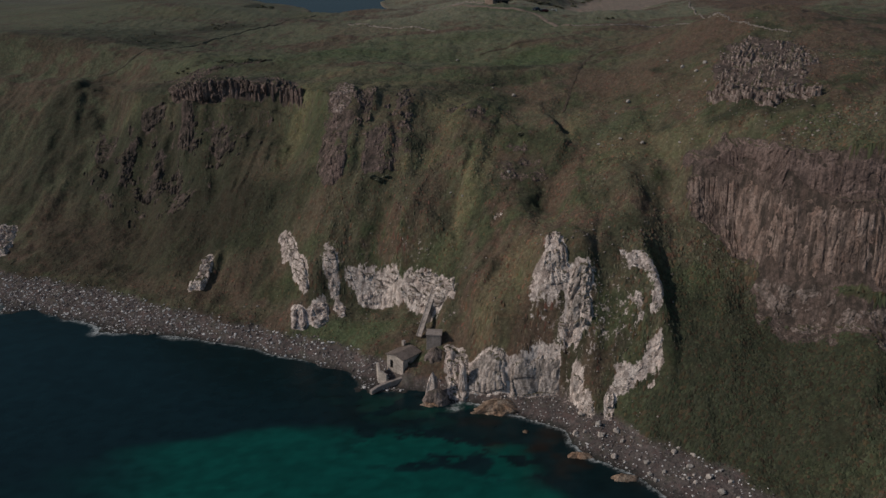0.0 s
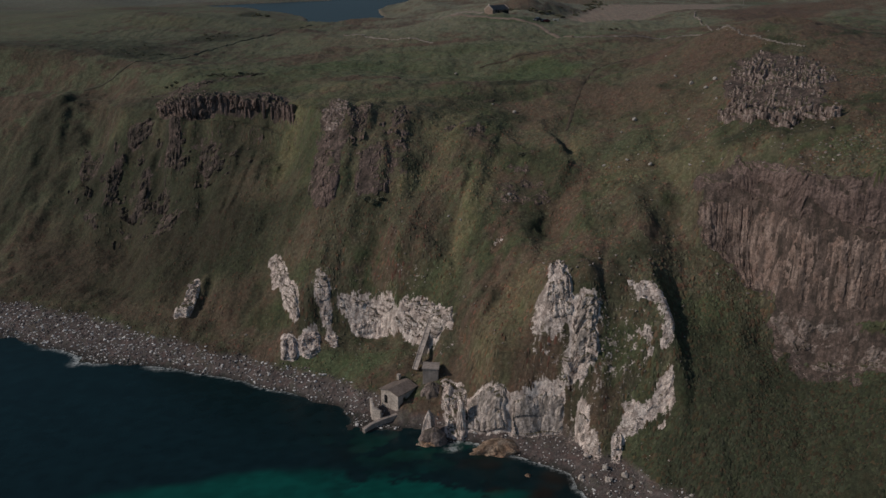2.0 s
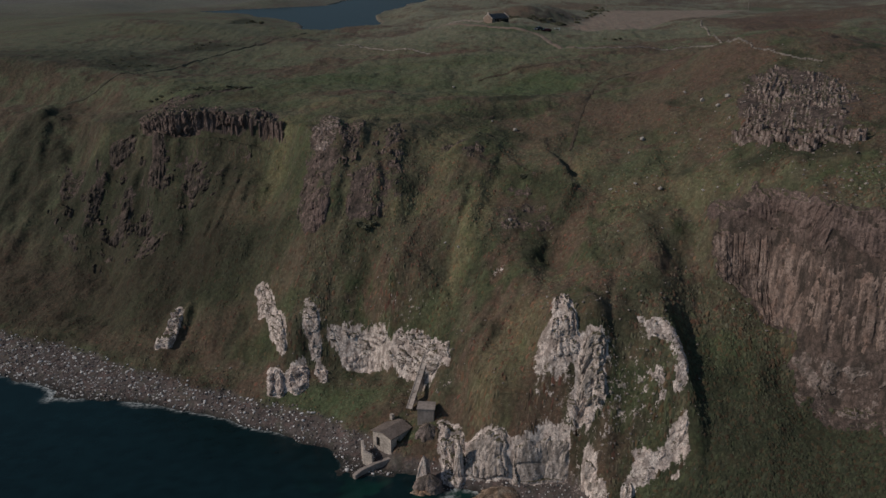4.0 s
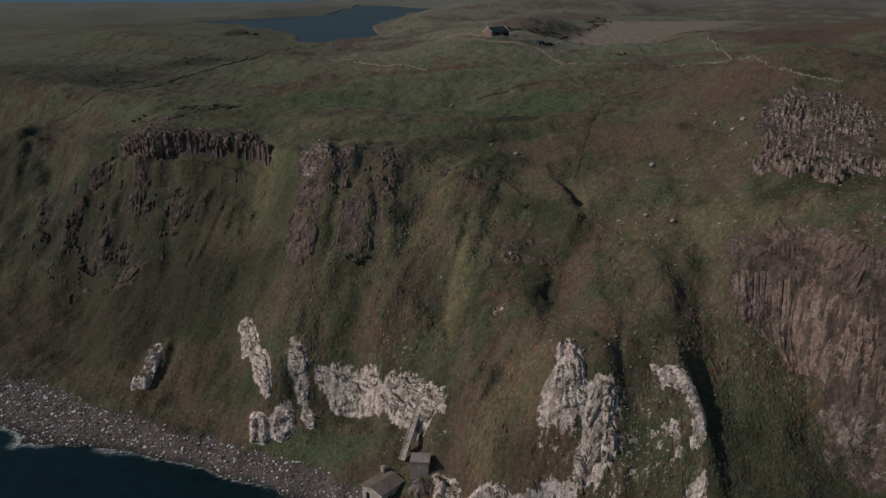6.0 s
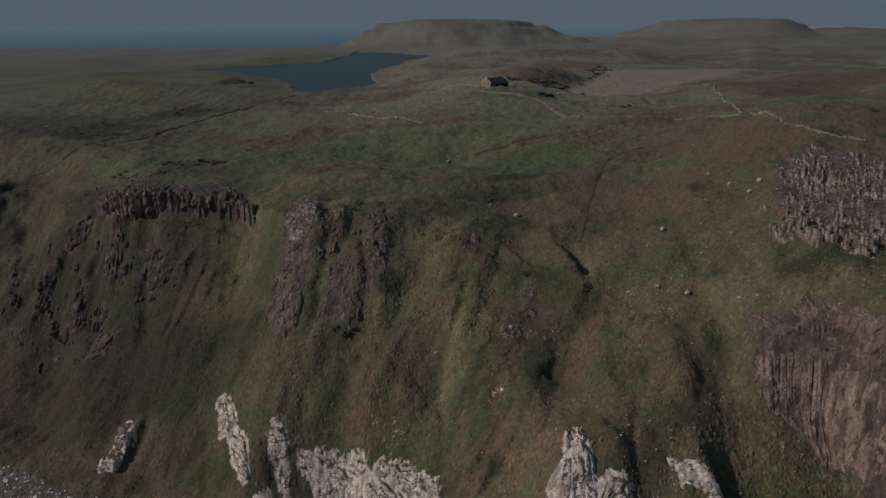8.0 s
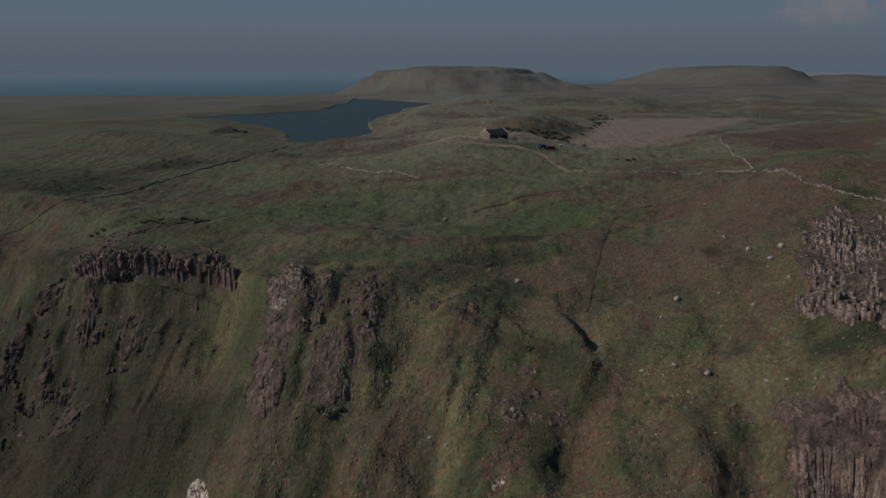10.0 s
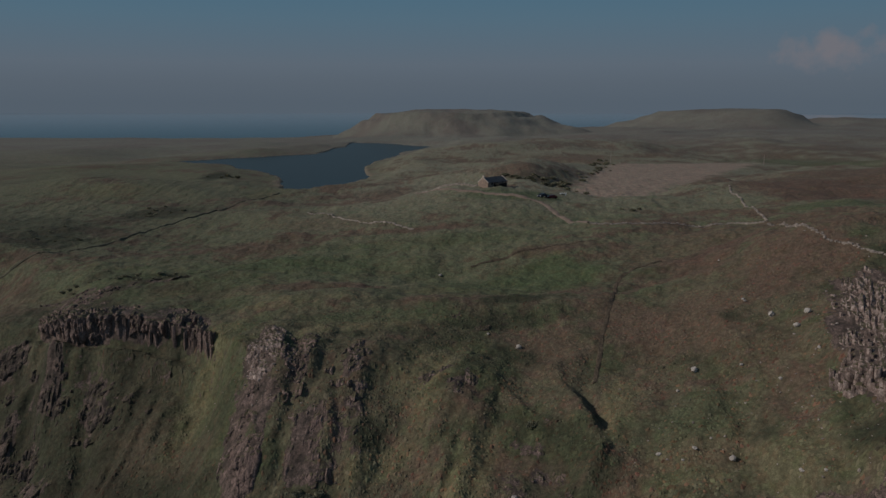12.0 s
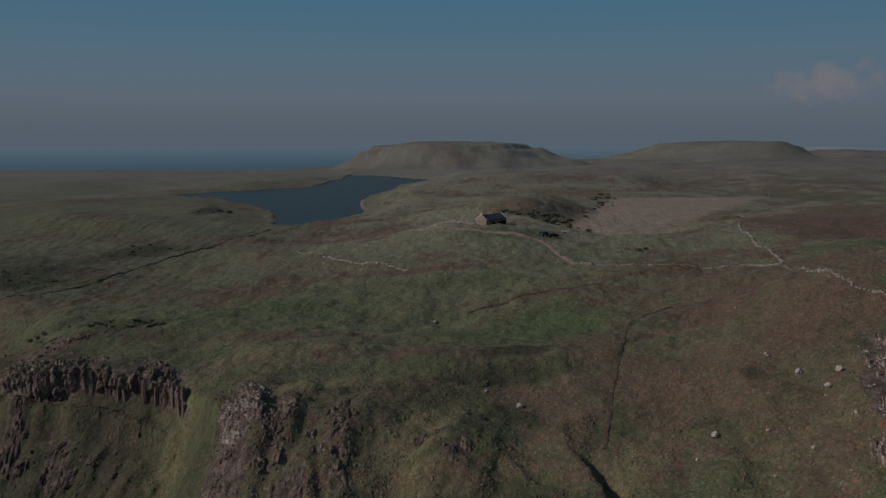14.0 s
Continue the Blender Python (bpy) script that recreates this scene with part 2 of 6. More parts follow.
section(-300, (300, 316, 335, 348, 365, 378, 392, 420), (0, 3.0, 8, 15, 26, 39, 46, 50))
section(-180, (241, 256, 272, 285, 300, 312, 325, 350), (0, 3.0, 7, 14, 28, 42, 50, 54))
section(-125, (219, 233, 247, 260, 278, 291, 303, 330), (0, 3.0, 6.5, 13, 27, 40, 49, 54))
section(-100, (209, 224, 238, 250, 263, 272, 280, 312), (0, 3.2, 6.5, 13, 26, 39, 51, 56))
section(-75, (200, 210, 220, 230, 248, 263, 267, 300), (0, 3.2, 7.5, 15, 28, 44.5, 57, 58.5))
section(-50, (191, 199, 207, 215, 232, 254, 260, 295), (0, 3.4, 7, 15, 30.5, 45, 57.5, 60))
section(-28, (181, 190, 199, 202.5, 214, 227, 240, 285), (0, 3.6, 9, 19.5, 34, 47, 56.5, 62))
section(-17, (175, 183, 199, 202, 212, 224, 238, 280), (0, 3.6, 8.5, 18.5, 35, 47, 56.5, 62))
section(-8, (170, 172.5, 193, 197, 205, 222, 236, 278), (0, 3.4, 8.5, 19, 33, 47, 57, 62))
section(2, (167, 170, 179, 189, 202, 218, 236, 276), (0, 3.2, 8.5, 19, 30, 44, 56, 63.5))
section(12, (163, 165, 168, 173, 188, 204, 234, 278), (0, 2.0, 10.0, 19, 26, 39, 55, 63))
section(24, (153, 165, 167, 171, 177, 199, 222, 274), (0, 2.5, 12.5, 24, 35, 37, 50, 63))
section(34, (138, 154.5, 158, 167, 175, 191, 212, 270), (0, 2.5, 8, 24, 35, 42, 50, 62))
section(44, (128, 144.5, 154, 165, 173, 191, 210, 267), (0, 3.0, 10, 27, 33, 46.5, 52, 61))
section(53, (120, 135, 150, 165, 180, 193, 207, 262), (0, 3.0, 13, 25, 35.5, 46.5, 53.5, 64))
section(60, (112, 126, 146, 166, 181, 184.5, 193, 250), (0, 3.0, 14, 26, 38, 49, 54, 65))
section(66, (107, 121, 143, 165, 178, 181, 189, 245), (0, 3.0, 14.5, 24, 36, 54, 58, 66))
section(72, (103, 117, 140, 160, 163.5, 167, 184, 240), (0, 3.0, 15, 23, 33, 57, 61.5, 71))
section(85, (92, 106, 130, 150, 153.5, 158, 178, 235), (0, 3.0, 16, 25, 36, 60, 65, 76))
section(130, (60, 75, 100, 122, 127, 131, 152, 232), (0, 3.0, 16, 25, 35, 60, 66, 80))
section(300, (-40, -25, 5, 30, 35, 40, 65, 215), (0, 3.0, 16, 25, 35, 60, 66, 84))


LOUGH_SHORE = ((-64, 501), (-49, 541), (-41, 605), (-52, 700), (-37, 793), (-10, 945), (-50, 1010), (-97, 1036), (-94, 940), (-104, 831), (-152, 775), (-195, 730), (-136, 674), (-98, 600), (-85, 556))
REED_EDGE = ((58, 438), (72, 404), (90, 420), (130, 491), (210, 615), (150, 612), (108, 600), (84, 520))


def inside(x, y, outline):
    """Distance to an outline in plan, above 0 inside it."""
    best, odd = np.full(np.shape(x), 1e9), np.zeros(np.shape(x), bool)
    for (ax, ay), (bx, by) in zip(outline, outline[1:] + outline[:1]):
        t = np.clip(((x - ax) * (bx - ax) + (y - ay) * (by - ay)) / ((bx - ax) ** 2 + (by - ay) ** 2), 0, 1)
        best = np.minimum(best, np.hypot(x - ax - t * (bx - ax), y - ay - t * (by - ay)))
        if ay != by:
            odd ^= ((ay > y) != (by > y)) & (x < (bx - ax) * (y - ay) / (by - ay) + ax)
    return np.where(odd, best, -best)


def lough_shape(x, y):
    """Metres inside the lough's shore."""
    return inside(x, y, LOUGH_SHORE) + 9.0 * fbm(x / 30, y / 45, 3, 5)


def plateau(x, y):
    z = 62.0 + 2.5 * step(280, 340, y) - 9.0 * step(-60, -320, x) * step(250, 800, y)
    z = z + 8.6 * bump(x, y, 20, 398, 42, 50) + 2.0 * bump(x, y, -4, 350, 35, 30)
    z = z + 14.0 * bump(x, y, 126, 262, 54, 64, power=3) + 16.0 * bump(x, y, 215, 400, 95, 110)
    z = z + 3.0 * bump(x, y, 62, 318, 26, 26) - 3.0 * bump(x, y, 15, 292, 45, 20)
    z = z + 6.0 * bump(x, y, 90, 262, 24, 26) + 3.0 * bump(x, y, 42, 300, 22, 16)
    z = z + 9.0 * bump(x, y, 52, 510, 46, 60) + 9.0 * bump(x, y, 96, 730, 90, 90) + 4.0 * bump(x, y, 108, 385, 26, 34)
    z = z + 6.0 * bump(x, y, -150, 470, 60, 40) + 5.0 * bump(x, y, -260, 640, 120, 70) - 4.0 * bump(x, y, -95, 330, 45, 60)
    z = z + (4.0 - 2.2 * step(-50, -85, x)) * fbm(x / 60, y / 42, 3, 3) * step(270, 330, y) + 7.0 * fbm(x / 130, y / 95, 3, 9) * step(400, 600, y) * (1 - step(1000, 1300, y))
    z = z + 2.5 * bump(x, y, 40, 428, 9, 16, -20) + 3.0 * bump(x, y, 56, 478, 13, 24, -25) + 3.0 * bump(x, y, 72, 372, 16, 12) + 3.0 * bump(x, y, 100, 425, 16, 16)
    z = z + 3.4 * bump(x, y, 13, 262, 12, 6.5) + 2.0 * bump(x, y, -30, 268, 18, 6, 10) + 2.6 * bump(x, y, -83, 285, 9, 5, -20)
    z = z + 1.6 * fbm(x / 16, y / 9, 3, 57) * step(250, 262, y) * (1 - step(300, 330, y))
    # the reed bed is flat
    reed = step(-26.0, 4.0, inside(x, y, REED_EDGE) + 6 * fbm(x / 25, y / 25, 2, 6))
    z = z + (67.0 + 0.4 * fbm(x / 20, y / 20, 2, 4) - z) * reed
    # the far table hills, in terraces
    for cx, cy, west, east, deep, tall, seed in ((2, 1420, 168, 235, 230, 37.0, 21), (506, 1560, 205, 150, 230, 27.0, 22), (800, 1640, 190, 260, 250, 14.0, 23)):
        t = 1 - np.hypot((x - cx) / np.where(x < cx, west, east), (y - cy) / deep) + 0.16 * fbm(x / 90, y / 90, 4, seed)
        ledges = 0.30 * step(0.0, 0.20, t) + 0.34 * step(0.17, 0.33, t) + 0.24 * step(0.36, 0.46, t) + 0.12 * step(0.45, 0.9, t)
        z = z + tall * ledges + 3.0 * fbm(x / 45, y / 70, 3, seed + 3) * step(0.0, 0.3, t) * (1 - step(0.4, 0.6, t))
    z = z + 8.0 * bump(x, y, 420, 1080, 260, 160) + 16.0 * bump(x, y, 560, 1480, 420, 240)
    z = z - 12.0 * step(900, 1500, y)
    shape = lough_shape(x, y)
    z = z + (60.6 - z) * step(-40, -4, shape)
    z = z - 3.0 * step(-3, 3, shape)
    # the far coast
    end = 1560 + 140 * step(-150, 250, x) + 60 * fbm(x / 200, 0 * x, 3, 8)
    return z + (-8.0 - z) * step(0, 45, y - end)


def along(x, y, points, width):
    """Nearness (1 on the line, 0 at its side) to a line in plan, and the way along it (0..1)."""
    best, way = np.full(np.shape(x), 1e9), np.zeros(np.shape(x))
    n = len(points) - 1
    for k, ((ax, ay), (bx, by)) in enumerate(zip(points, points[1:])):
        t = np.clip(((x - ax) * (bx - ax) + (y - ay) * (by - ay)) / ((bx - ax) ** 2 + (by - ay) ** 2), 0, 1)
        d = np.hypot(x - ax - t * (bx - ax), y - ay - t * (by - ay))
        way = np.where(d < best, (k + t) / n, way)
        best = np.minimum(best, d)
    return 1 - step(0.0, width, best), way


def profile(x, y):
    """Height of the coast's sections, smoothly swung from station to station."""
    s = np.array(STATIONS, float)
    rows = np.array(SECTIONS, float)
    slopes = np.gradient(rows, s, axis=0)
    k = np.clip(np.searchsorted(s, x) - 1, 0, len(s) - 2)
    w = s[k + 1] - s[k]
    t = np.clip((x - s[k]) / w, 0, 1)
    h00, h10, h01, h11 = 2 * t**3 - 3 * t**2 + 1, t**3 - 2 * t**2 + t, 3 * t**2 - 2 * t**3, t**3 - t**2
    soft = 0.45
    at = [h00 * rows[k, c] + h01 * rows[k + 1, c] + soft * w * (h10 * slopes[k, c] + h11 * slopes[k + 1, c]) for c in range(16)]
    ys, zs = at[:8], at[8:]
    z = np.where(y < ys[0], -np.minimum(10.0, (ys[0] - y) * 0.11), 0.0)
    for c in range(7):
        f = np.clip((y - ys[c]) / np.maximum(ys[c + 1] - ys[c], 0.3), 0, 1)
        z = np.where(y >= ys[c], zs[c] + (zs[c + 1] - zs[c]) * f, z)
    return z, ys, zs


# gullies: plan line, half width, depth
GULLIES = [
    (((28.2, 170), (27.8, 166.5), (27.6, 162.5)), 1.3, 2.2),
    (((34, 238), (30.5, 226), (32.5, 218), (27, 208)), 2.0, 1.0),
    (((27, 208), (23, 199), (20, 192)), 1.5, 0.6),
    (((20, 196), (13, 190), (8.5, 184), (5, 178)), 1.6, 0.9),
    (((1.5, 192), (4.5, 207), (8, 219), (14, 236)), 1.4, 0.7),
    (((50.5, 184), (50, 175), (50, 166), (50.5, 154)), 2.4, 0.6),
    (((37.5, 184), (35.5, 176), (35.5, 168)), 1.5, 0.5),
    (((-88, 268), (-86, 254), (-80, 240)), 5.0, 3.0),
    (((-72, 263), (-70, 250), (-68, 238)), 4.0, 2.5),
    (((-50, 262), (-46, 246), (-42, 232)), 6.0, 2.6),
    (((-6, 240), (-7, 228), (-6, 216)), 4.0, 0.5),
    (((-122, 300), (-117, 288), (-112, 270)), 7.0, 5.0),
    (((-140, 310), (-136, 294), (-134, 275)), 6.0, 3.2),
    (((32.5, 226), (34, 232), (41, 254), (45.8, 276), (54, 288)), 1.4, 0.2),
    (((-61.5, 225), (-63, 219), (-65, 212)), 2.4, 1.0),
]


# spurs that fall away steeply to the east: crest line, width of the gentle side, width of the steep side, height
RIBS = [
    (((-27.8, 258), (-25.4, 240), (-24.8, 229), (-27.2, 217)), 8.0, 2.2, 3.4),
    (((-18.2, 252), (-19.0, 239), (-20.8, 230)), 5.0, 1.6, 2.2),
    (((-15.6, 233), (-14.8, 225), (-15.6, 217)), 4.5, 1.6, 2.2),
    (((-7.6, 230), (-9.5, 216.5)), 4.5, 2.6, 1.2),
    (((-80.5, 268), (-82.5, 259.5), (-83.5, 253)), 7.5, 1.8, 3.2),
    (((-66.6, 257), (-69.2, 249)), 6.0, 1.8, 2.4),
    (((-89, 267), (-91.8, 261), (-92.4, 252)), 7.0, 1.6, 2.8),
    (((-100, 273), (-105.3, 267), (-107.5, 258)), 8.0, 1.8, 3.2),
    (((-115.5, 288), (-118.5, 273)), 8.0, 2.2, 3.2),
    (((-137.5, 316), (-133.5, 286)), 11.0, 4.5, 4.6),
    (((-65.8, 262), (-66.4, 252)), 6.0, 2.0, 2.8),
    (((15, 242), (12.6, 235), (9.6, 224), (7.4, 212), (3.6, 200), (1.0, 193)), 10.0, 3.2, 2.6),
    (((28.2, 242), (27.2, 232), (28.4, 223), (30.2, 216), (30.4, 210.5), (26.5, 206), (23.5, 200), (19, 191)), 7.0, 1.8, 2.7),
    (((42.5, 196), (44.6, 188), (43.2, 183), (44.2, 176)), 7.0, 3.2, 1.4),
    (((44.5, 177), (46.6, 170), (47.8, 163), (47.4, 156), (46.6, 151)), 4.0, 2.0, 3.2),
    (((28.4, 182), (31.6, 176), (34, 169)), 4.0, 1.8, 1.8),
    (((18.5, 194), (14.5, 188), (10.2, 183), (7, 179)), 6.0, 1.6, 3.4),
    (((-64.6, 226), (-66.6, 217), (-69.5, 210)), 6.0, 1.6, 2.2),
    (((-42, 222), (-40, 212), (-37.4, 202)), 6.0, 2.0, 1.6),
]


def rib(x, y, points, gentle, steep):
    """1 on the crest, falling slowly to the west and fast to the east, fading at both ends."""
    best, side, way = np.full(np.shape(x), 1e9), np.zeros(np.shape(x)), np.zeros(np.shape(x))
    n = len(points) - 1
    for k, ((ax, ay), (bx, by)) in enumerate(zip(points, points[1:])):
        t = np.clip(((x - ax) * (bx - ax) + (y - ay) * (by - ay)) / ((bx - ax) ** 2 + (by - ay) ** 2), 0, 1)
        dx = x - ax - t * (bx - ax)
        d = np.hypot(dx, y - ay - t * (by - ay))
        way, side = np.where(d < best, (k + t) / n, way), np.where(d < best, dx, side)
        best = np.minimum(best, d)
    f = np.where(side < 0, 1 - step(0, gentle, best), 1 - step(0, steep, best))
    return f * np.sqrt(np.clip(np.sin(np.pi * np.clip(way, 0.0, 1.0)), 0, 1))


def height(x, y):
    """The ground's height at every x, y (arrays)."""
    x, y = np.asarray(x, float), np.asarray(y, float)
    # wander a little, so that no edge runs straight
    loose = 1.6 - 1.1 * step(55, 64, x)
    wx, wy = x + loose * fbm(x / 9, y / 9, 3, 31), y + loose * fbm(x / 9, y / 9, 3, 32)
    z, ys, zs = profile(wx, wy)
    # two grassy ledges run along the long cliff
    cliff = (x > 57) & (x < 160) & (y > 90) & (y < 215)
    if cliff.any():
        cx, cy, back = wx[cliff], wy[cliff], 1.5 * step(58, 67, x[cliff])
        dip = 1.2 * fbm(cx / 8, cy / 8, 3, 34)
        z[cliff] = np.maximum(np.maximum(np.minimum(profile(cx, cy + back)[0], 31.3 + dip), np.minimum(z[cliff], 48.6 + dip)), profile(cx, cy - back)[0])
    shelf = (x > -97) & (x < -40) & (y > 245) & (y < 290)
    if shelf.any():
        cx, cy = wx[shelf], wy[shelf]
        back = 1.3 * step(-97, -90, x[shelf]) * (1 - step(-48, -41, x[shelf]))
        dip = 0.8 * fbm(cx / 6, cy / 6, 3, 35)
        z[shelf] = np.maximum(np.minimum(profile(cx, cy + back)[0], 50.3 + dip), profile(cx, cy - back)[0])
    inland = step(0.35, 1.15, (y - ys[6]) / np.maximum(ys[7] - ys[6], 1))
    z = np.where(y > ys[6], ys[6] * 0 + zs[6] + (zs[7] - zs[6]) * np.clip((y - ys[6]) / np.maximum(ys[7] - ys[6], 1), 0, 1), z)
    z = z + (plateau(x, y) - z) * np.where(y > ys[6], inland, 0)
    slope = step(0, 6, y - ys[1]) * (1 - step(-6, 25, y - ys[6]))
    # ribs and hollows that run down the slope
    lean = x - 0.42 * (y - 220)
    slope = slope * (1 - 0.65 * bump(x, y, 54, 166, 12, 24))
    z = z + slope * (2.5 * fbm(lean / 14, y / 50, 3, 41) + 0.3 * fbm(lean / 5, y / 11, 3, 42) + 0.55 * fbm(x / 5.5, y / 5.5, 3, 43))
    # broken ground on the western slope: slanting steps, each steep on its eastern side
    tooth = lean / 8.5 + 1.6 * fbm(x / 24, y / 30, 3, 45)
    tooth = tooth - np.floor(tooth)
    rough = step(0.0, 0.35, fbm(x / 16, y / 20, 3, 46)) * (0.25 + 0.75 * step(-30, -70, x))
    z = z + slope * step(12, 26, z) * rough * 1.3 * tooth * (1 - step(0.70, 1.0, tooth))
    bays = step(58, 70, x) * (1 - step(20, 40, y - ys[6]))
    z = z + bays * step(8, 24, z) * 1.2 * fbm((x - y) / 9, (x + y) / 40, 3, 47)
    crest = 0.55 + 0.45 * fbm(x / 6, y / 6, 3, 48)
    for points, gentle, steep, tall in RIBS:
        z = z + tall * crest * rib(wx, wy, points, gentle, 1.5 * steep)
    for points, width, depth in GULLIES:
        near, way = along(wx, wy, points, width)
        z = z - depth * near * np.sin(np.pi * np.clip(way, 0.08, 0.92))
    land = step(-1.5, 3.0, z)
    fine = 1 - step(420, 700, y)
    z = z + land * fine * (0.5 * fbm(x / 2.6, y / 2.6, 4, 51, 0.6) + (0.6 * fbm(x / 14, y / 14, 3, 52) + 0.35 * fbm(x / 5, y / 5, 3, 53)) * step(0, 8, y - ys[6]))
    z = z + (1 - land) * 1.2 * fbm(x / 12, y / 9, 4, 61)
    return z
# ---- end of the lie of the land -------------------------------------------


# ---- helpers for meshes -----------------------------------------------------
def mesh_of(name, verts, faces, mat, tint=None, smooth=False, extra=None):
    me = bpy.data.meshes.new(name)
    verts = np.asarray(verts, np.float32)
    faces = np.asarray(faces, np.int32)
    n, k = faces.shape
    me.vertices.add(len(verts))
    me.vertices.foreach_set("co", verts.ravel())
    me.loops.add(n * k)
    me.loops.foreach_set("vertex_index", faces.ravel())
    me.polygons.add(n)
    me.polygons.foreach_set("loop_start", np.arange(0, n * k, k, dtype=np.int32))
    me.update(calc_edges=True)
    me.polygons.foreach_set("use_smooth", np.full(n, smooth))
    if tint is not None:
        a = me.attributes.new("tint", "FLOAT_COLOR", "POINT")
        a.data.foreach_set("color", np.column_stack([tint, np.ones(len(verts))]).astype(np.float32).ravel())
    for key, values in (extra or {}).items():
        a = me.attributes.new(key, "FLOAT", "POINT")
        a.data.foreach_set("value", np.asarray(values, np.float32))
    me.materials.append(mat)
    me.validate()
    return me


def part(name, bm, mat, parent=None, label="", smooth=False):
    """One mesh object out of a bmesh, under its thing."""
    me = bpy.data.meshes.new(name)
    bmesh.ops.recalc_face_normals(bm, faces=bm.faces)
    bm.to_mesh(me)
    bm.free()
    for p in me.polygons:
        p.use_smooth = smooth
    me.materials.append(mat)
    ob = new(name, me)
    ob.parent = parent
    if label:
        tagged(ob, label)
    return ob


def holder(name, m, label, category, **tags):
    ob = new(name)
    ob.matrix_world = m
    ob.empty_display_size = 0.2
    return tagged(ob, label, category, **tags)


def box(bm, x0, y0, z0, x1, y1, z1, jitter=0.0, seed=0):
    """A box into bm; jitter makes its corners uneven."""
    rnd = random.Random(seed)
    vs = [bm.verts.new((x + rnd.uniform(-1, 1) * jitter, y + rnd.uniform(-1, 1) * jitter, z + rnd.uniform(-1, 1) * jitter))
          for z in (z0, z1) for x, y in ((x0, y0), (x1, y0), (x1, y1), (x0, y1))]
    for f in ((3, 2, 1, 0), (4, 5, 6, 7), (0, 1, 5, 4), (1, 2, 6, 5), (2, 3, 7, 6), (3, 0, 4, 7)):
        bm.faces.new([vs[k] for k in f])
    return vs


def ground_at(x, y):
    return float(height(np.array([x]), np.array([y]))[0])


def lines(lo, hi, fine, low_end, high_end, grow=1.045, most=60.0):
    mid = list(np.arange(lo, hi + fine / 2, fine))
    up, s = [], fine
    while not up or up[-1] < high_end:
        s = min(s * grow, most)
        up.append((up[-1] if up else mid[-1]) + s)
    down, s = [], fine
    while not down or down[-1] > low_end:
        s = min(s * 1.12, 120.0)
        down.append((down[-1] if down else mid[0]) - s)
    return np.array(down[::-1] + mid + up)


def sheet(xs, ys):
    gx, gy = np.meshgrid(xs, ys)
    nx, ny = len(xs), len(ys)
    k = np.arange(nx * ny).reshape(ny, nx)
    faces = np.stack([k[:-1, :-1], k[:-1, 1:], k[1:, 1:], k[1:, :-1]], -1).reshape(-1, 4)
    return gx.ravel(), gy.ravel(), faces


# ---- what grows where -------------------------------------------------------
def blend(a, b, f):
    return a + (np.asarray(b) - a) * np.clip(f, 0, 1)[..., None]


# stands of one growth: x, y, half length, half width, turn of the long axis, strength
DRY_GRASS = ((-139, 439, 18, 14, 0, 0.5), (-73, 448, 8, 16, 0, 0.6), (1, 237, 4.5, 9, 0, 0.8), (12, 271, 12, 2.5, 5, 0.5), (-30, 268, 16, 2.5, 5, 0.5), (-44, 250, 14, 3.5, 62, 0.9), (-12, 252, 26, 3, 8, 0.5), (4, 233, 9, 3.5, 75, 0.9), (8, 209, 16, 3.5, 66, 0.9), (36, 222, 9, 3, 70, 0.8), (14, 178, 10, 6, 40, 0.6), (46, 205, 12, 8, 20, 0.45), (60, 197, 12, 5, -40, 0.45),
             (-6, 219, 8, 2.5, 20, 0.7), (-60, 228, 12, 3, 60, 0.5), (14, 172, 10, 2, 55, 0.5), (-108, 274, 14, 4, 65, 0.5))
BRACKEN = ((1, 331, 26, 3, 0, 0.9), (-50, 323, 12, 9, 0, 0.8), (66, 278, 11, 18, 0, 0.9), (82, 252, 10, 14, 0, 0.9), (136, 375, 28, 40, 0, 1.0), (-26, 281, 24, 3.5, 4, 0.9), (-19, 440, 11, 30, 0, 0.8), (2, 266, 9, 4, 0, 0.7), (-104, 246, 30, 13, -28, 0.8), (-60, 234, 18, 8, -15, 0.6), (-52, 214, 12, 5, -15, 0.7), (72, 285, 18, 9, 10, 1.0), (46, 250, 9, 15, 20, 0.8), (78, 252, 14, 16, 0, 0.9), (62, 228, 8, 8, 0, 0.5), (61, 213, 7, 4, 0, 0.7), (155, 385, 45, 16, 0, 0.9), (37, 304, 16, 4, 5, 0.8), (8, 280, 9, 5, 0, 0.6), (-18, 450, 16, 16, 0, 0.7), (40, 478, 14, 14, 0, 0.8), (90, 640, 40, 30, 0, 0.8), (-5, 320, 16, 3, -10, 0.6),
           (-97, 258, 16, 10, 40, 0.7), (-62, 240, 14, 8, 30, 0.5), (-5, 207, 11, 4.5, 70, 0.45), (12, 172, 9, 5, 55, 0.3), (-62, 213, 12, 6, -25, 0.7), (88, 206, 22, 12, -45, 0.8), (54, 243, 16, 14, 20, 0.7),
           (27, 243, 9, 10, 70, 0.6), (-84, 224, 16, 7, -25, 0.5), (-36, 216, 8, 5, 0, 0.5), (-112, 300, 25, 5, -20, 0.5), (88, 300, 40, 20, 0, 0.6), (34, 176, 8, 5, 0, 0.4), (200, 420, 90, 60, 0, 0.9), (-30, 350, 24, 12, -30, 0.4))
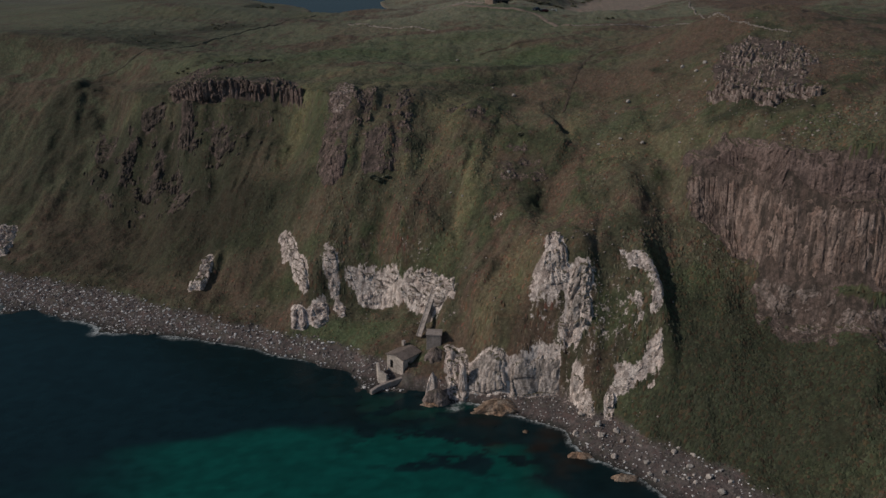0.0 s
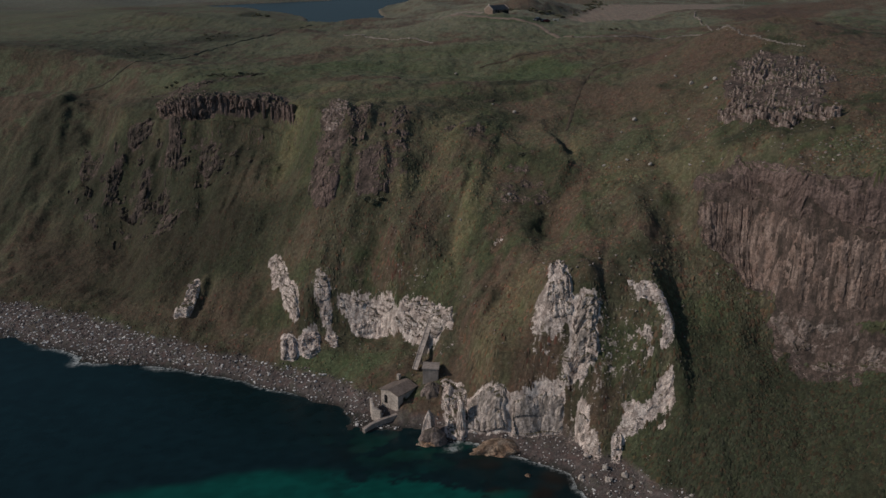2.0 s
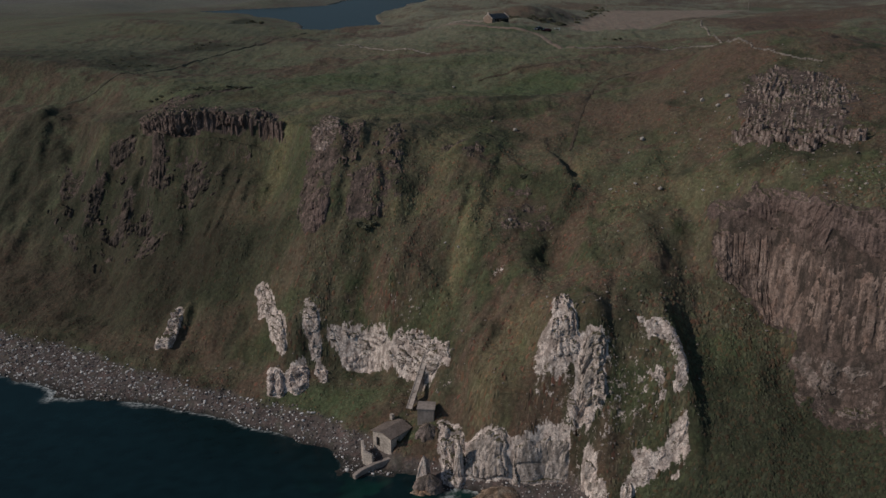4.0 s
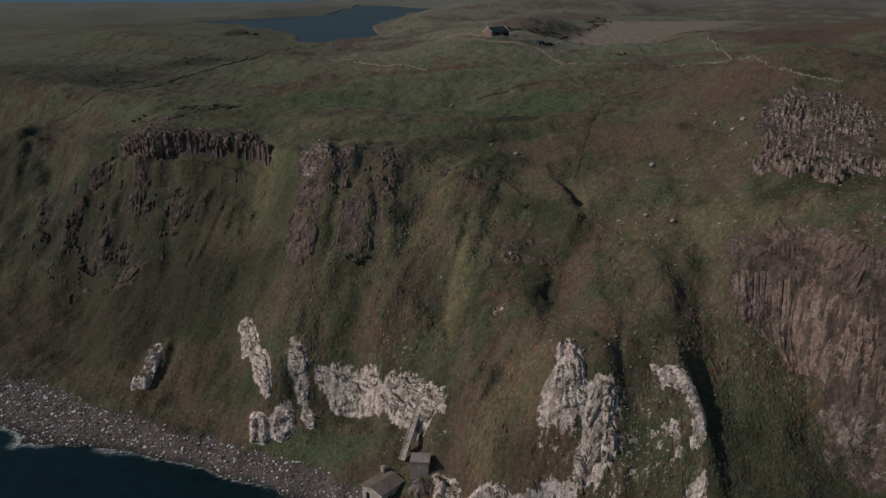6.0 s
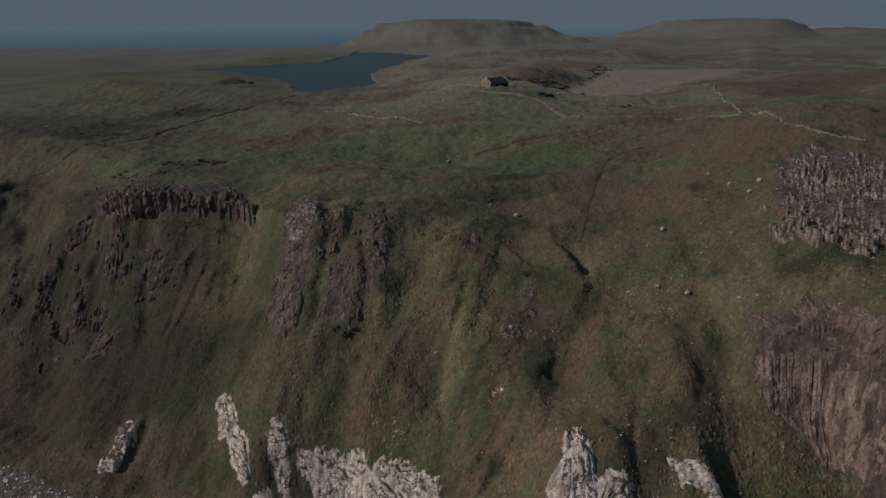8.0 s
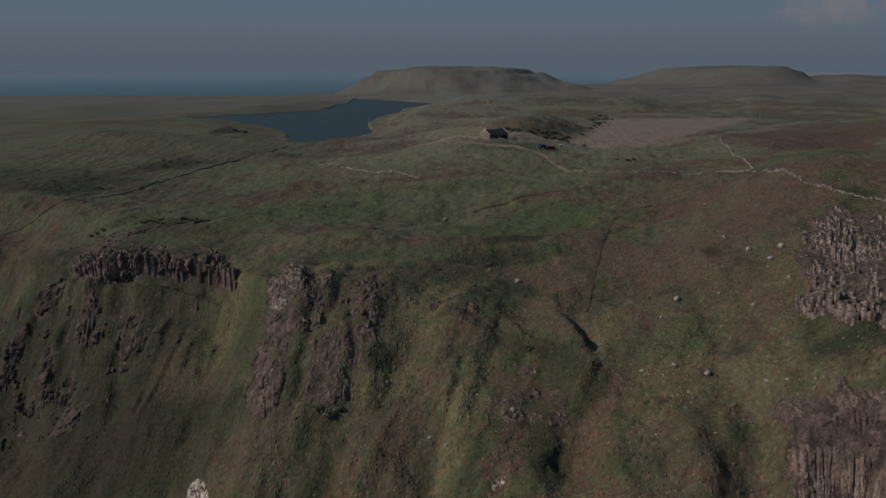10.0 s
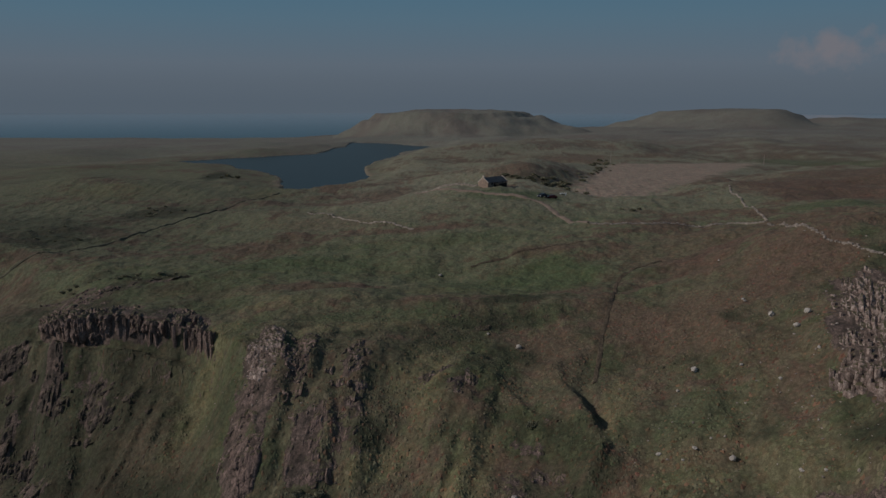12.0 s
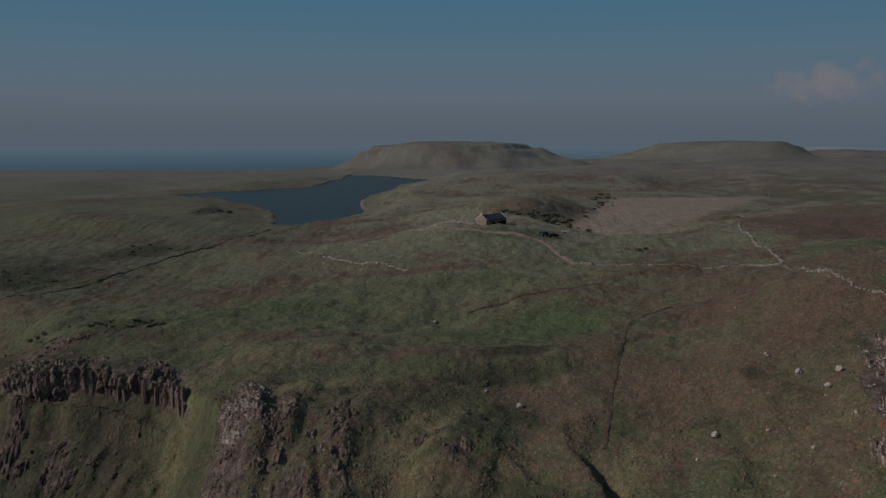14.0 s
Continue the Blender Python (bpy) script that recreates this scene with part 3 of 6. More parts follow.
# dark scrub, plus shade of slopes and hollows put into the ground colour
GROWTH_AND_SHADE = ((-106, 268, 20, 10, -25, 0.9), (-122, 350, 12, 22, 0, 0.8), (-103, 401, 15, 16, 0, 0.8), (-125, 564, 9, 18, 0, 0.9), (-68, 296, 14, 4, 8, 1.0), (14, 254.5, 9, 2.5, 5, 0.9), (-62, 230, 26, 10, -12, 0.9), (-92, 236, 22, 8, -25, 0.7), (-40, 236, 7, 5, 0, 0.5), (44, 462, 14, 6, 10, 0.45), (62, 480, 7, 16, -25, 0.4), (67, 194, 6, 4, -40, 0.9), (-74, 289, 16, 3, 8, 0.7), (22, 264, 9, 3, 10, 0.9), (-110, 262, 14, 8, 30, 0.5), (-76, 246, 14, 12, 20, 0.9), (-40, 226, 5, 4, 0, 0.6),
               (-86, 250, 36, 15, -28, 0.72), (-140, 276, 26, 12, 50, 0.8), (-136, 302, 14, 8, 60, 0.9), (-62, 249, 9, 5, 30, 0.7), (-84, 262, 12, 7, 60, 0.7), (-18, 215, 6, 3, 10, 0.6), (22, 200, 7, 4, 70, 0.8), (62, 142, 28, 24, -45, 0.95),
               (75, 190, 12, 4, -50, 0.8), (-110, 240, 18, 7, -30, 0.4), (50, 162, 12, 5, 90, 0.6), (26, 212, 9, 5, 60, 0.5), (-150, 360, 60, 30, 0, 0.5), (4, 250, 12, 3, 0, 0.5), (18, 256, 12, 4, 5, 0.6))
LUSH = ((1, 318, 38, 6, 0, 0.55), (32, 289, 17, 10, 0, 1.0), (-35, 302, 30, 8, 0, 0.8), (37, 374, 14, 10, 0, 0.9), (121, 329, 14, 8, 0, 0.7), (46, 214, 14, 6, 0, 0.5), (256, 650, 50, 60, 0, 0.6), (-48, 272, 10, 5, 0, 0.7), (-24, 191, 16, 5, -10, 0.9), (-68, 292, 34, 14, -15, 0.6), (22, 283, 26, 9, 5, 0.8), (-30, 300, 40, 14, 0, 0.5), (-10, 258, 20, 4, 0, 0.6), (30, 372, 20, 10, 0, 0.7), (-90, 218, 12, 3, -25, 0.6), (45, 340, 25, 8, 0, 0.3))


def stand(x, y, places, rough):
    f = np.zeros(np.shape(x))
    for cx, cy, a, b, turn, much in places:
        f = np.maximum(f, much * step(0.15, 0.75, bump(x, y, cx, cy, a, b, turn) + 0.35 * rough))
    return f


def ground_tint(x, y, z):
    """Base colour of the ground: grass, bracken, heather, reeds and shingle, with some haze and shade put in."""
    x, y = np.asarray(x, float), np.asarray(y, float)
    n1, n2, n3 = fbm(x / 22, y / 16, 4, 71), fbm(x / 7, y / 6, 4, 72), fbm(x / 50, y / 35, 3, 73)
    n4 = fbm(x / 1.6, y / 1.6, 2, 74)
    c = np.zeros(x.shape + (3,)) + np.array((0.105, 0.095, 0.060))
    c = blend(c, (0.142, 0.130, 0.080), 0.85 * step(0.0, 0.45, n2 + 0.4 * n1 + 0.2 * n4))
    c = blend(c, (0.072, 0.084, 0.042), 0.75 * step(0.02, 0.35, fbm(x / 11, y / 9, 4, 70)))
    c = blend(c, (0.138, 0.144, 0.088), 0.8 * step(240, 300, y))
    # moor further off is paler, with haze brightening put into the colour
    c = blend(c, (0.205, 0.196, 0.142), 0.85 * step(300, 420, y) * (1 - 0.8 * step(-10, -80, x)))
    russet = 0.8 * n1 + 0.5 * n2 + 0.4 * n3 + 0.35 * n4 + 0.55 * step(245, 290, y) * fbm(x / 5, y / 3.5, 4, 77, 0.65) - 0.04 - 0.05 * step(250, 320, y) + 0.10 * step(45, 80, x) + 0.35 * step(500, 900, y) * step(80, 250, x)
    c = blend(c, (0.122, 0.083, 0.061), np.maximum(0.85 * step(-0.05, 0.36, russet), stand(x, y, BRACKEN, n2 + 0.5 * n4)))
    c = blend(c, (0.165, 0.150, 0.082), 0.8 * stand(x, y, DRY_GRASS, n2))
    c = blend(c, (0.042, 0.046, 0.027), np.maximum(0.7 * (1 - 0.75 * step(250, 310, y)) * step(0.2, 0.65, -n2 + 0.5 * n3 + 0.2 * n4), stand(x, y, GROWTH_AND_SHADE, n2 + 0.4 * n4)))
    c = blend(c, (0.086, 0.106, 0.054), stand(x, y, LUSH, n2))
    # shade of the western slope put into the ground colour, in patches
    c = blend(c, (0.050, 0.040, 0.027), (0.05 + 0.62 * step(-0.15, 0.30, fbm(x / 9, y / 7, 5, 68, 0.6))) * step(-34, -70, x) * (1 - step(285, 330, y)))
    # dark green growth below the columns, with that slope's shade put in too
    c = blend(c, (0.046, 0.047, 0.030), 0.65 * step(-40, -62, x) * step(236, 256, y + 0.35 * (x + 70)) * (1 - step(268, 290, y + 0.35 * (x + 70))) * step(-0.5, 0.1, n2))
    # western moor darker; the lower slope has its shading put into the colour
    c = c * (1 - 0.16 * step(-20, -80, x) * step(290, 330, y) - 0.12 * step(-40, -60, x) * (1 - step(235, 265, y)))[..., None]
    reed = step(-3, 5, inside(x, y, REED_EDGE) + 8 * n2)
    c = blend(c, (0.27, 0.212, 0.168), reed)
    edge = lough_shape(x, y)
    c = blend(c, (0.19, 0.155, 0.115), step(-5, -1, edge + 3 * n2))
    c = blend(c, (0.02, 0.03, 0.035), step(0.5, 3, edge))
    # shingle
    shore = (y < 330) * (1 - step(2.6, 3.6, z + 0.5 * n2))
    c = blend(c, np.array((0.125, 0.102, 0.095)), shore)
    wet = (1 - step(0.0, 0.9, z)) * (y < 330)
    c = blend(c, np.array((0.045, 0.042, 0.038)), wet)
    # distant ground greyer and paler, with haze put into its colour
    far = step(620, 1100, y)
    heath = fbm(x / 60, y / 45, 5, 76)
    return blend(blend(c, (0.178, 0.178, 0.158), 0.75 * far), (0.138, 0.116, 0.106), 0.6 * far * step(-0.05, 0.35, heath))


def sea_tint(x, y):
    """Depth colour of the sea: green over sand, dark over weed and in the deep."""
    wander = 5.0 * fbm(x / 16, y / 12, 3, 75)
    kelp = step(0.0, 0.25, fbm(x / 8, y / 4.5, 5, 79, 0.6) - 0.04 + 0.35 * bump(x, y, 8, 152, 18, 8)) * bump(x, y, 4, 148, 26, 15, power=4)
    sand = 0.95 + 0.25 * fbm(x / 15, y / 8, 4, 77) - 1.3 * step(150, 162, y + wander + 0.16 * np.abs(x + 22)) - 1.2 * step(10, 22, x + wander - 0.4 * (145 - y)) - 0.95 * step(-30, -95, x)
    sand = step(0.0, 0.9, sand - 0.9 * kelp)
    near = bump(x, y, -5, 163, 16, 6) * step(0.0, 0.2, fbm(x / 4, y / 2.5, 4, 78))
    c = np.zeros(x.shape + (3,)) + np.array((0.0045, 0.0165, 0.020))
    c = blend(c, (0.003, 0.066, 0.052), sand)
    c = blend(c, (0.008, 0.060, 0.042), 0.6 * near)
    weed = step(0.0, 0.4, fbm(x / 9, y / 6, 4, 69)) * np.maximum(bump(x, y, 24, 146, 22, 9, -30, 4), bump(x, y, 0, 160, 14, 5))
    c = blend(c, (0.020, 0.015, 0.012), 0.85 * weed)
    c = c * (1 + 0.35 * fbm(x / 2.5, y / 1.6, 3, 80) * (y < 260))[..., None]
    # distant sea greyer and paler, with haze put into its colour
    return blend(c, (0.030, 0.045, 0.052), step(500, 1500, np.hypot(x, y)))


# ---- rock faces ----------------------------------------------------------------
def joints(s, h, wide, tall, seed):
    """Rock broken into blocks: three random numbers for each block, the place in it, and the distance to its edge."""
    a, b = s / wide, h / tall
    i0, j0 = np.floor(a).astype(np.int64), np.floor(b).astype(np.int64)
    d1, d2 = np.full(np.shape(s), 9.0), np.full(np.shape(s), 9.0)
    ki, kj, vx, vy = i0.copy(), j0.copy(), 0 * a, 0 * b
    for di in (-1, 0, 1):
        for dj in (-1, 0, 1):
            ci, cj = i0 + di, j0 + dj
            cx, cy = ci + 0.1 + 0.8 * hash01(ci, cj, seed), cj + 0.1 + 0.8 * hash01(ci, cj, seed + 1)
            d = np.hypot(a - cx, b - cy)
            near = d < d1
            d2 = np.where(near, d1, np.minimum(d2, d))
            ki, kj = np.where(near, ci, ki), np.where(near, cj, kj)
            vx, vy = np.where(near, a - cx, vx), np.where(near, b - cy, vy)
            d1 = np.where(near, d, d1)
    return hash01(ki, kj, seed + 2), hash01(ki, kj, seed + 3) - 0.5, hash01(ki, kj, seed + 4) - 0.5, vx * wide, vy * tall, d2 - d1


def columns(s, h, seed, width=1.1):
    """Upright jointed columns: how far each stands out."""
    s = s + 0.25 * fbm(s / 3, h / 8, 2, seed)
    r, ta, tb, vx, vy, e = joints(s, h, width, 9.0, seed)
    q, qa, qb, wx, wy, g = joints(s, h, width * 0.5, 4.0, seed + 20)
    return 0.75 * r + 1.1 * ta * vx - 0.45 * np.exp(-8 * e) + 0.25 * q + 0.6 * qa * wx - 0.10 * np.exp(-8 * g) + 0.7 * fbm(s / 7, h / 9, 2, seed + 5) + 0.12 * fbm(s / 0.6, h / 0.8, 2, seed + 6)


def curtain(s, h, seed, width=1.2):
    """A tall wall with fine upright joints, in shallow bays."""
    s = s + 0.3 * fbm(s / 4, h / 12, 2, seed)
    r, ta, tb, vx, vy, e = joints(s, h, width, 12.0, seed)
    q, qa, qb, wx, wy, g = joints(s, h, width * 0.45, 3.2, seed + 20)
    return 0.42 * r + 0.5 * ta * vx - 0.30 * np.exp(-9 * e) + 0.16 * q + 0.3 * qa * wx - 0.06 * np.exp(-9 * g) + 0.9 * fbm(s / 8, h / 30, 3, seed + 5) + 0.16 * fbm(s / 0.6, h / 1.0, 3, seed + 6)


def beds(s, h, seed, width=1.6):
    """Bedded, jointed chalk."""
    h2 = h + 0.3 * fbm(s / 6, h / 6, 2, seed)
    r, ta, tb, vx, vy, e = joints(s, h2, width, 1.15, seed)
    q, qa, qb, wx, wy, g = joints(s, h2, 0.7, 0.6, seed + 20)
    layer = np.floor(h2 / 2.3).astype(np.int64)
    return 0.45 * r + 0.25 * ta * vx - 0.25 * (e < 0.07) + 0.16 * q + 0.2 * qa * wx + 0.7 * hash01(layer, layer * 0, seed + 7) + 0.45 * fbm(s / 4, h / 5, 3, seed + 5)


def blocks(s, h, seed, width=2.0):
    """Upright quarried faces with few deep joints."""
    s2 = s + 0.4 * fbm(s / 3, h / 5, 2, seed)
    r, ta, tb, vx, vy, e = joints(s2, h, width, 5.0, seed)
    q, qa, qb, wx, wy, g = joints(s2, h, 0.8, 1.3, seed + 20)
    return 1.1 * r + 0.5 * ta * vx + 0.15 * tb * vy - 0.45 * np.exp(-8 * e) + 0.16 * q + 0.4 * qa * wx + 0.5 * fbm(s / 5, h / 6, 3, seed + 5)


def flutes(s, h, seed, width=1.0):
    """Chalk weathered into upright ribs."""
    s2 = s + 0.5 * fbm(s / 4, h / 9, 2, seed)
    r, ta, tb, vx, vy, e = joints(s2, h, width, 6.5, seed)
    q, qa, qb, wx, wy, g = joints(s2, h, 0.55, 1.4, seed + 20)
    return 0.6 * r - 0.4 * np.exp(-9 * e) + 0.4 * ta * vx + 0.22 * q + 0.4 * qa * wx - 0.08 * np.exp(-8 * g) + 0.14 * fbm(s / 0.5, h / 0.7, 3, seed + 6) + 0.55 * np.abs(fbm(s2 / 2.6, h / 12, 2, seed + 1))


def crags(s, h, seed, width=1.7):
    """Broken rock with no grain."""
    r, ta, tb, vx, vy, e = joints(s, h, width, 1.6, seed)
    q, qa, qb, wx, wy, g = joints(s, h, 0.7, 0.7, seed + 20)
    return 0.45 * r + 0.4 * ta * vx + 0.4 * tb * vy - 0.2 * (e < 0.06) + 0.26 * q + 0.45 * qa * wx + 0.45 * qb * wy + 0.16 * fbm(s / 0.45, h / 0.45, 3, seed + 6) + 0.45 * fbm(s / 4, h / 4, 3, seed + 2)


BARE_CELL, BARE_X, BARE_Y = 0.55, -170.0, 100.0
BARE = {"chalk": np.zeros((420, 560)), "basalt": np.zeros((420, 560))}


def rock_face(name, label, low, high, mat, form, proud=0.6, ragged=0.5, cover=0.0, seed=1, width=1.3, res=0.26, bulge=4.0, relief=1.0, zlow=-99.0, zhigh=999.0, bare="chalk", bare_at_edge=0.32):
    """Bare rock that stands out of the slope between its foot line (low) and its head line (high), both in plan."""
    def line(points, u):
        points = np.array(points, float)
        d = np.concatenate([[0], np.cumsum(np.hypot(*np.diff(points, axis=0).T))])
        return np.interp(u * d[-1], d, points[:, 0]), np.interp(u * d[-1], d, points[:, 1]), d[-1]

    nu = int(max(line(low, np.array([0]))[2], line(high, np.array([0]))[2]) / res) + 4
    u = np.linspace(0, 1, nu)
    bx, by, blen = line(low, u)
    tx, ty, _ = line(high, u)
    f = np.linspace(0, 1, 140)[:, None]
    px, py = bx + (tx - bx) * f, by + (ty - by) * f
    pz = height(px, py)
    arc = np.concatenate([np.zeros((1, nu)), np.cumsum(np.sqrt(np.diff(px, axis=0) ** 2 + np.diff(py, axis=0) ** 2 + np.diff(pz, axis=0) ** 2), axis=0)])
    nv = int(arc[-1].max() / res) + 4
    v = np.linspace(0, 1, nv)
    gridx, gridy, gridz = (np.stack([np.interp(v * arc[-1, k], arc[:, k], p[:, k]) for k in range(nu)], 1) for p in (px, py, pz))
    P = np.stack([gridx, gridy, gridz], -1)
    du, dv = np.gradient(P, axis=1), np.gradient(P, axis=0)
    N = np.cross(du, dv)
    N /= np.linalg.norm(N, axis=-1, keepdims=True) + 1e-9
    for _ in range(16):
        N[1:-1] = (N[:-2] + 2 * N[1:-1] + N[2:]) / 4
        N[:, 1:-1] = (N[:, :-2] + 2 * N[:, 1:-1] + N[:, 2:]) / 4
    N[..., 2] *= 0.5
    N /= np.linalg.norm(N, axis=-1, keepdims=True) + 1e-9
    U, V = np.meshgrid(u, v)
    s, h = U * blen + 40 * seed, np.cumsum(np.linalg.norm(dv, axis=-1), axis=0)
    m = 1 - np.abs(2 * U - 1) ** bulge - np.abs(2 * V - 1) ** bulge + ragged * fbm(s / 5, h / 4, 4, seed + 9) * 1.6 - 0.1
    rag = 1.7 * fbm(s / 6, h / 9, 3, seed + 15)
    m = np.minimum(m, np.minimum((P[..., 2] - zlow + rag) / 3.0, (zhigh - P[..., 2] + rag) / 3.0))
    shape = form(s, 1.15 * gridz if form is beds else h, seed, width)
    if bare == "chalk":
        relief = 0.68 * relief
    if cover:
        m = np.minimum(m, 0.9 * (fbm(s / 4.0, h / 2.2, 4, seed + 12) + 0.75 - cover) + 0.25 * (shape - 0.5))
    m = m + 0.34 * fbm(s / 1.3, h / 1.3, 3, seed + 33) + (0.30 if bare == "chalk" else 0.15) * fbm(s / 0.7, h / 0.9, 3, seed + 34)
    on = step(-0.05, 0.12, m)
    d = -0.7 + on * (0.7 + proud * step(0, 0.8, m)) + step(0.0, 0.3, m) * relief * (shape - 0.45)
    # the ground round about is bare too, in flecks
    i, j = ((gridy - BARE_Y) / BARE_CELL).astype(int), ((gridx - BARE_X) / BARE_CELL).astype(int)
    fit_in = (i >= 0) & (j >= 0) & (i < 420) & (j < 560)
    np.maximum.at(BARE[bare], (i[fit_in], j[fit_in]), np.clip(m * 0.9 + bare_at_edge, 0, 1)[fit_in])
    P = P + N * d[..., None]
    k = np.arange(nu * nv).reshape(nv, nu)
    faces = np.stack([k[:-1, :-1], k[:-1, 1:], k[1:, 1:], k[1:, :-1]], -1).reshape(-1, 4)
    there = np.max(on.ravel()[faces], axis=1) > 0.0
    # the main body, and the blocks that stand apart from it as parts
    label_of = np.where(there, np.arange(len(faces)), 10**9).reshape(nv - 1, nu - 1)
    grid = there.reshape(nv - 1, nu - 1)
    for _ in range(400):
        old = label_of.copy()
        for axis in (0, 1):
            for way in (1, -1):
                moved = np.roll(label_of, way, axis)
                edge = [slice(None)] * 2
                edge[axis] = 0 if way == 1 else -1
                moved[tuple(edge)] = 10**9
                label_of = np.where(grid, np.minimum(label_of, moved), label_of)
        if (label_of == old).all():
            break
    names, count = np.unique(label_of[grid], return_counts=True)
    order = names[np.argsort(-count)]
    top = None
    for n, which in enumerate(order):
        mine = faces[label_of.ravel() == which]
        if n and len(mine) < 90:
            continue
        used = np.unique(mine)
        back = np.full(nu * nv, -1)
        back[used] = np.arange(len(used))
        ob = new(name if n == 0 else "rock_block", mesh_of(name, P.reshape(-1, 3)[used], back[mine], mat, None, False))
        if n:
            ob.parent = top
        else:
            top = tagged(ob, label, name.replace("_", " "))
    return top


BROWN = "red-brown basalt crag with upright joints, standing out of grass"
WHITE = "pale weathered chalk crag standing out of the grassy slope"
B = {"bare": "basalt"}
rock_face("basalt_cliff", "long red-brown basalt cliff with upright joints and pale streaks",
          ((57, 181.5), (63, 177), (68, 167), (74, 160), (90, 149), (104, 139)), ((57, 189), (64, 184), (72, 169), (80, 162), (92, 153), (106, 144)), REDBASALT, curtain, 0.5, 0.3, 0.0, 11, 1.25, 0.24, 8.0, 0.95, 32.2, 48.6, **B)
rock_face("weathered_cliff", "dark purple-brown weathered basalt band under the grassy brow",
          ((56, 183), (64, 178.5), (71, 166), (80, 157), (92, 149), (106, 140)), ((56, 193), (65, 187), (74, 173.5), (83, 165.5), (95, 157), (108, 147)), WEATHERED, curtain, 0.45, 0.5, 0.12, 61, 0.7, 0.24, 6.0, 0.30, 49.2, 58.5, **B)
rock_face("grey_crag", "broken grey rock band below the basalt cliff",
          ((66.5, 158), (72, 152.5), (81, 146), (95, 136)), ((68, 169), (73, 163), (83, 155), (97, 145)), GREYROCK, crags, 0.4, 0.8, 0.42, 12, 1.6, relief=0.6, zlow=19, zhigh=30.6, bare_at_edge=0.4, **B)
OUTCROP_FOOT = ((66.5, 208), (68.5, 201.5), (70, 195), (73, 190.5), (78, 188), (84, 185))
OUTCROP_HEAD = ((80, 243), (84, 242), (88, 240), (92, 236), (95, 230), (99, 224))
outcrop = rock_face("basalt_outcrop", "weathered basalt outcrop of short pale-brown columns on the hill",
          OUTCROP_FOOT, OUTCROP_HEAD, PALEBASALT, columns, 0.35, 0.7, 0.12, 13, 0.9, 0.30, 3.0, 0.8, **B)
CLIFF_FOOT = ((-92, 274.5), (-81, 268.3), (-73, 266), (-60, 263), (-51, 260.5), (-43, 256))
CLIFF_HEAD = ((-94, 284), (-81, 277), (-72, 276), (-61, 272.5), (-52, 270), (-45, 263))
column_cliff = rock_face("column_cliff", "dark basalt columns in a row under the plateau's edge",
          CLIFF_FOOT, CLIFF_HEAD, BASALT, columns, 0.8, 0.5, 0.1, 14, 1.5, 0.26, 6.0, 1.1, 50.5, 58.5, **B)
rock_face("basalt_crag", "broken brown basalt knob standing above the columns", ((-93, 278.5), (-84, 278), (-74, 277.5)), ((-92, 289), (-84, 289.5), (-76, 288)), BASALT, crags, 0.5, 0.8, 0.5, 75, 1.4, relief=0.7, bare_at_edge=0.25, **B)
rock_face("basalt_ledge", "low broken basalt ledge in the grass above the columns", ((-97, 287), (-88, 286), (-78, 285), (-68, 288), (-58, 292)), ((-97, 292), (-88, 291), (-78, 290), (-68, 292), (-58, 295)), DARKBASALT, crags, 0.4, 0.9, 0.78, 70, 1.4, relief=0.8, **B)
rock_face("rocky_slope", "steep slope of broken basalt showing through bracken", ((-124, 268), (-104, 253), (-84, 243), (-64, 243)), ((-124, 292), (-102, 275), (-84, 266), (-66, 258)), DARKBASALT, columns, 0.3, 0.6, 0.90, 71, 1.3, 0.28, 5.0, 0.9, bare_at_edge=0.12, **B)
rock_face("rocky_slope", "steep slope of broken basalt showing through grass", ((-36, 221), (-24, 217), (-8, 216)), ((-33, 248), (-22, 247), (-8, 246)), BASALT, columns, 0.3, 0.6, 0.94, 72, 1.1, 0.28, 5.0, 0.7, bare_at_edge=0.12, **B)
# dark rock added where the knoll has a shadowed hollow
rock_face("basalt_crag", "small dark crag put in for a shadowed hollow on a mossy knoll", ((6, 254), (13, 251.5), (20, 253)), ((7, 259), (13, 258), (20, 259)), DARKBASALT, crags, 0.3, 0.8, 0.75, 73, 1.4, relief=0.5, bare_at_edge=0.2, **B)
rock_face("rocky_slope", "broken basalt showing through bracken below the columns", ((-84, 256), (-70, 250), (-54, 246)), ((-84, 265), (-69, 261), (-53, 257)), DARKBASALT, columns, 0.3, 0.6, 0.88, 74, 1.2, 0.28, 5.0, 0.8, bare_at_edge=0.15, **B)
